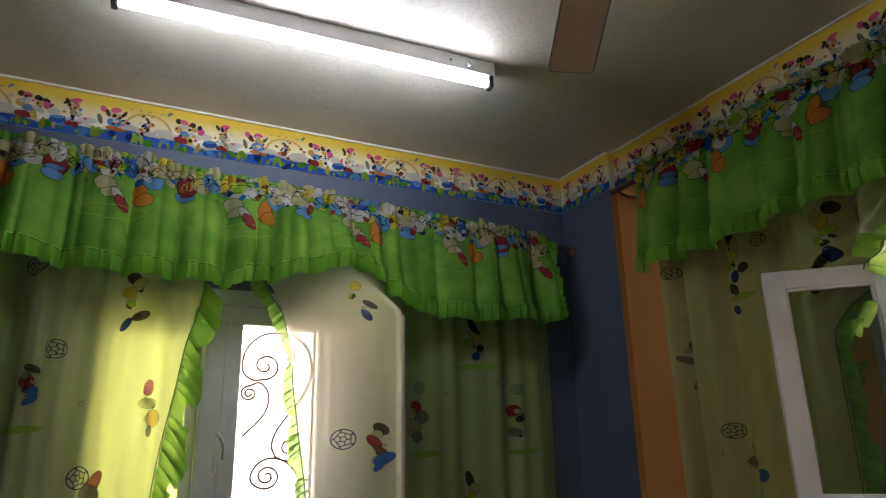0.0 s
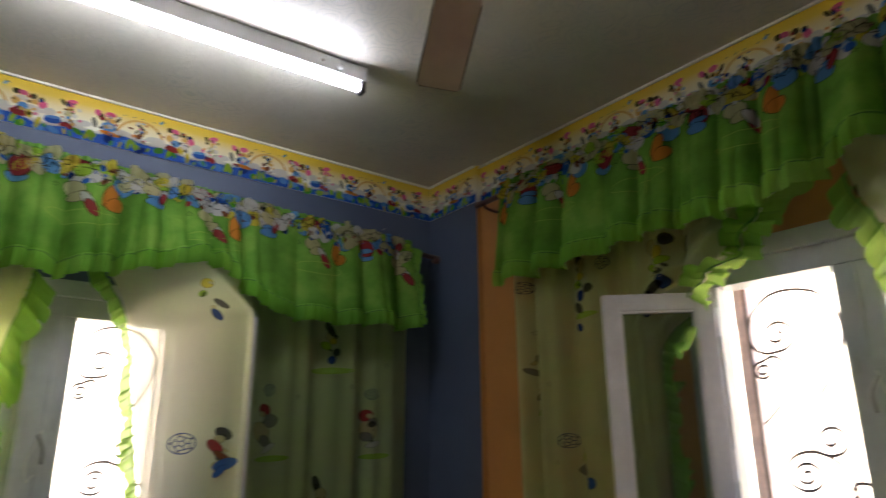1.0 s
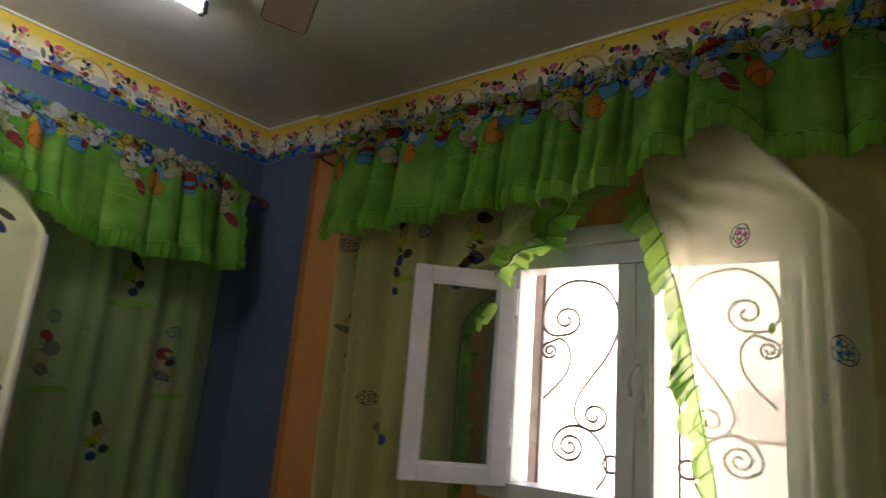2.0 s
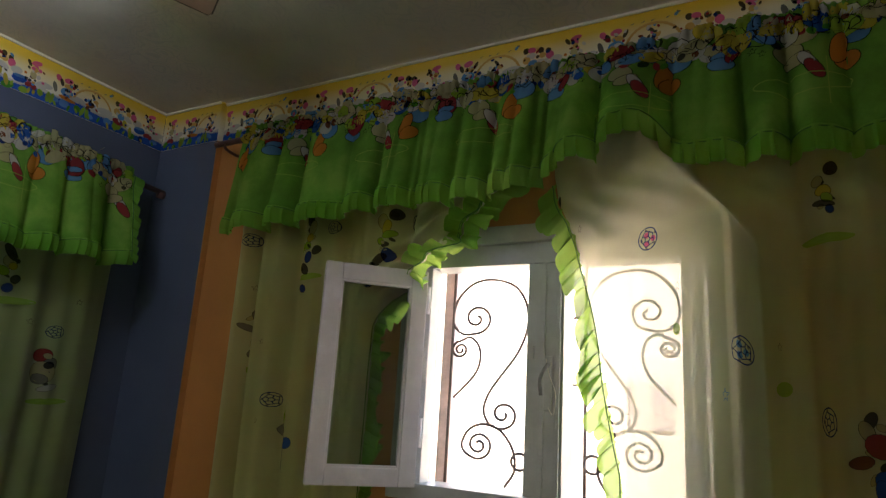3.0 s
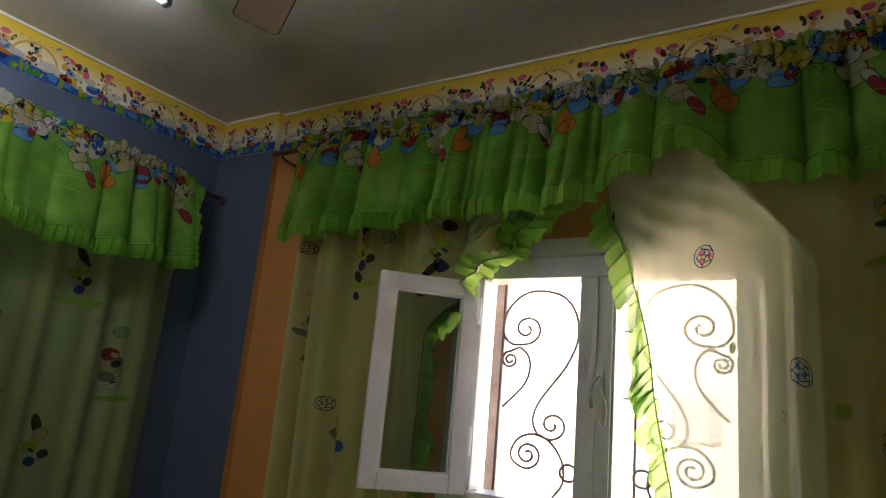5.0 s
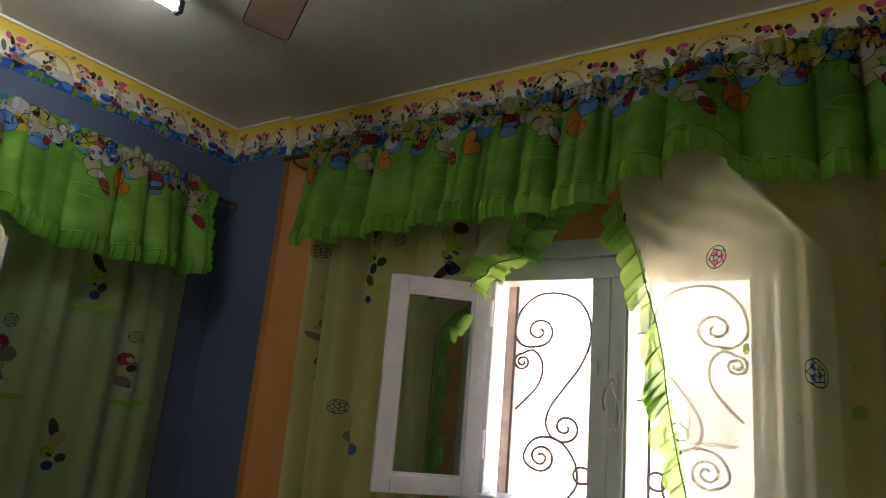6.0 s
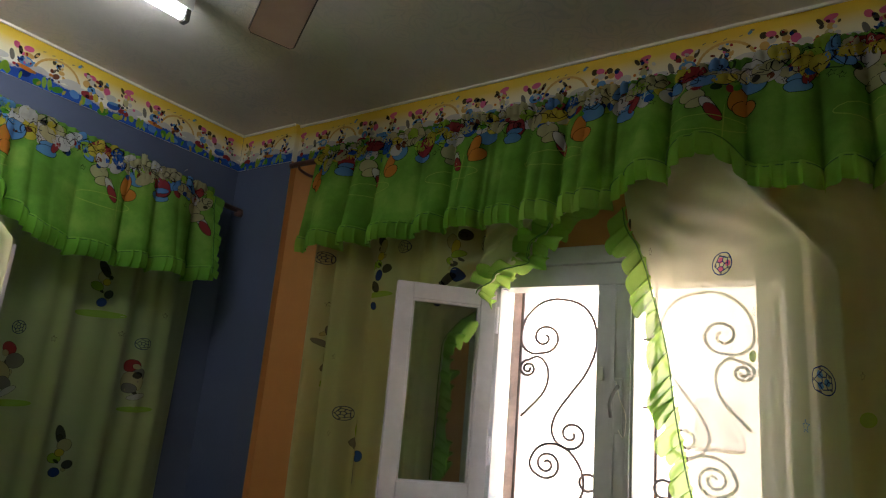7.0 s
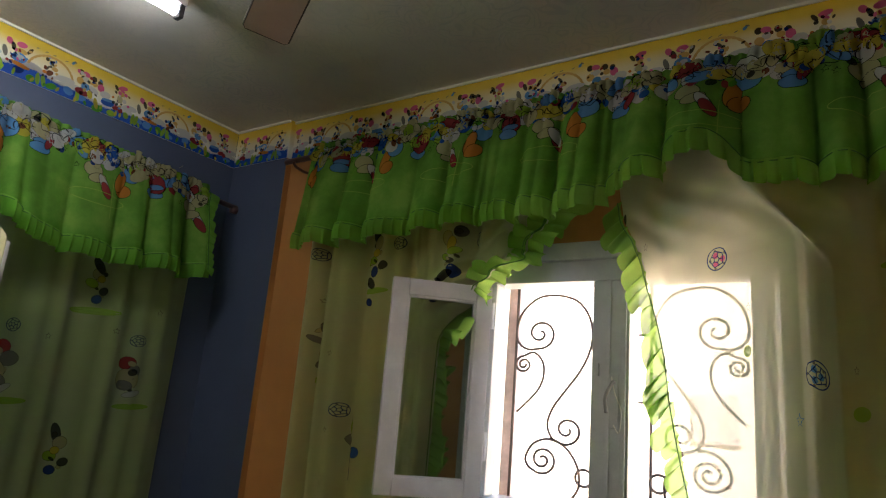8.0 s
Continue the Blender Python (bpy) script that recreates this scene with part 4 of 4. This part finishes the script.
# east wall curtains
botB = profile([(0.55, 2.338), (1.16, 2.343), (1.25, 2.362), (1.51, 2.358), (1.70, 2.352), (1.87, 2.360), (2.00, 2.405), (2.18, 2.460), (2.25, 2.474), (2.29, 2.445), (2.34, 2.384), (2.42, 2.384), (2.55, 2.383), (2.9, 2.385)])
bulgeB = lambda s, z: 0.075 * math.exp(-((s - 2.19) / 0.17) ** 2) * max(0.0, min(1.0, (TOP_B(s) - z) / 0.30)) + 0.03 * math.exp(-((s - 1.75) / 0.25) ** 2) * max(0.0, (TOP_B(s) - z) / 0.4)
valance(on_b, 0.640, 2.90, TOP_B, botB, 0.118, bulgeB, [0.56, 0.95, 1.33, 1.72, 2.18, 2.60], "green gathered valance with pleated ruffle over the curtains", 6.7, 1)
inB = profile([(0.5, 1.36), (1.5, 1.35), (2.0, 1.365), (2.10, 1.41), (2.19, 1.525), (2.25, 1.60), (2.345, 1.715), (2.42, 1.80), (2.8, 1.86)])


def turned_back(s, z):
    """Slanting folds beside the edge, where the cloth is drawn aside."""
    up = max(0.0, min(1.0, (z - 2.06) / 0.10))
    a = (s - inB(z) + 0.135) / 0.028
    return up * (0.034 * math.exp(-a * a) + 0.016 * math.exp(-((s - inB(z) + 0.225) / 0.025) ** 2) - 0.030 * math.exp(-((s - inB(z) + 0.075) / 0.03) ** 2))


ob, cl = curtain(on_b, lambda z: 0.665 + 0.01 * (2.3 - z), inB, lambda s: ROD_B(s) + 0.012, lambda s: LOW, 0.075, turned_back, 0.034, 0.21, 8.4,
                 "pale yellow printed curtain drawn aside behind an open casement", 280, 140)
pr = Print(cl, 1)
pr.ball(0.71, 2.325, 0.025)
for s in (1.03, 1.36):
    pr.motif(s, 2.335, FIG_BLACK, 1.3)
    pr.ball(s + 0.09, 2.345, 0.024)
    pr.motif(s - 0.03, 2.235, FIG_BLACK[3:], 1.3)
    pr.patch(s, 2.165, 0.06)
pr.ball(0.905, 1.725, 0.025)
pr.motif(0.975, 1.635, [("leaf", 0.012, 0.016, -0.008), ("grey", 0.016, 0.010, 0.0), ("blue", 0.018, 0.014, 0.018), ("navy", 0.006, 0.030, 0.0)], 1.2)
pr.motif(0.745, 1.99, [("grey", 0.010, 0.016, 0.0), ("grey", 0.018, 0.008, -0.006), ("cream", 0.008, 0.022, 0.004), ("grey", 0.006, 0.022, 0.008)], 1.2)
pr.patch(0.775, 1.825, 0.024)
for s, z in ((0.84, 1.93), (0.87, 1.65), (0.99, 1.70), (0.73, 2.14)):
    pr.star(s, z, 0.011)
pr.done(ob)
edge = [(inB(z) - 0.012, z) for z in (2.46, 2.38, 2.30, 2.24, 2.18, 2.10, 2.0, 1.9, 1.7, 1.5, 1.2, 0.8, 0.57)]
edge_ruffle(cl, edge, 1, ob, 0.066, 0.040, 3.0, 0.010, 0.35)
edge_ruffle(cl, edge[:5], -1, ob, 0.055, 0.035, 3.6, 0.016, -0.35)

inB2 = profile([(0.5, 2.20), (1.59, 2.155), (1.85, 2.10), (2.05, 2.065), (2.24, 2.03), (2.35, 1.97), (2.45, 1.945), (2.8, 1.93)])
ridgeB = profile([(0.5, 2.470), (2.195, 2.460), (2.49, 2.24), (2.8, 2.16)])
drapeB = tent(inB2, ridgeB, 0.035, 2.195, 2.56, 0.325, 0.008)


def tentB(s, z):
    """The drape with slack slanting creases over the top of the casement."""
    top = max(0.0, 1 - abs(z - 2.33) / 0.16)
    return drapeB(s, z) + (0.0065 * math.sin(2 * math.pi * (z + 0.62 * s + 0.02 * wob(s * 7, 3.3)) / 0.083) + 0.004 * wob(s * 11 + z * 17, 4.4)) * top


ob, cl = curtain(on_b, inB2, lambda z: 2.90, lambda s: ROD_B(s) + 0.012, lambda s: LOW, 0.075, tentB, 0.034, 0.22, 11.5,
                 "sheer pale yellow printed curtain draped over an open casement", 320, 150)
pr = Print(cl, 1)
pr.ball(2.268, 2.180, 0.027, "pink")
pr.sq = 0.42
pr.ball(2.474, 1.895, 0.029, "sky")
pr.ball(2.64, 1.76, 0.033)
pr.begin("printed_dot")
pr.oval(1.975, 2.36, 0.014, 0.014, "black")
pr.star(2.045, 2.26, 0.012)
pr.star(2.345, 2.05, 0.012)
pr.star(2.45, 1.80, 0.014, "sky")
pr.star(2.54, 1.93, 0.011)
pr.patch(2.335, 1.95, 0.022, 0.014)
pr.patch(2.545, 1.83, 0.040, 0.018)
pr.sq = 1.0
pr.motif(2.66, 2.34, FIG_BLACK, 0.9)
pr.patch(2.66, 2.20, 0.06)
pr.motif(2.72, 1.72, FIG_BLUE, 1.2)
pr.done(ob)
edge_ruffle(cl, [(inB2(z) + 0.002, z) for z in (2.42, 2.35, 2.24, 2.1, 1.95, 1.8, 1.65, 1.5, 1.2, 0.9, 0.57)], -1, ob, 0.047, 0.050, 4.0, fan=1.2)


# ---- outside ----
def facade(lo, hi, label, holes):
    ob = empty("neighbour_house", label, "house", "neighbouring houses", at=((lo[0] + hi[0]) / 2, (lo[1] + hi[1]) / 2, lo[2]))
    w = slab("wall", [lo[i] - ob.location[i] for i in range(3)], [hi[i] - ob.location[i] for i in range(3)], M_FACADE, ob)
    for a, b in holes:
        slab("window", [a[i] - ob.location[i] for i in range(3)], [b[i] - ob.location[i] for i in range(3)], M_REVEAL, ob, "shuttered window", 0.01)
    return ob


tagged(slab("ground", (-300, -300, -0.60), (300, 300, -0.40), M_REVEAL), "dusty pale ground outside", "ground", kind="structure")
facade((6.0, -9.0, -0.4), (9.0, 4.5, 3.6), "sunlit cream rendered house across the lane", [((5.96, -1.28, 1.60), (6.0, -0.78, 2.15))])
facade((-9.0, 6.0, -0.4), (4.5, 9.0, 3.6), "sunlit cream rendered house behind the yard", [((-2.1, 5.96, 0.9), (-1.5, 6.0, 1.9))])
wall = slab("garden_wall", (4.0, -9.0, -0.4), (4.2, 4.5, 1.60), M_FACADE)
tagged(wall, "low plastered garden wall in the lane", "garden wall")
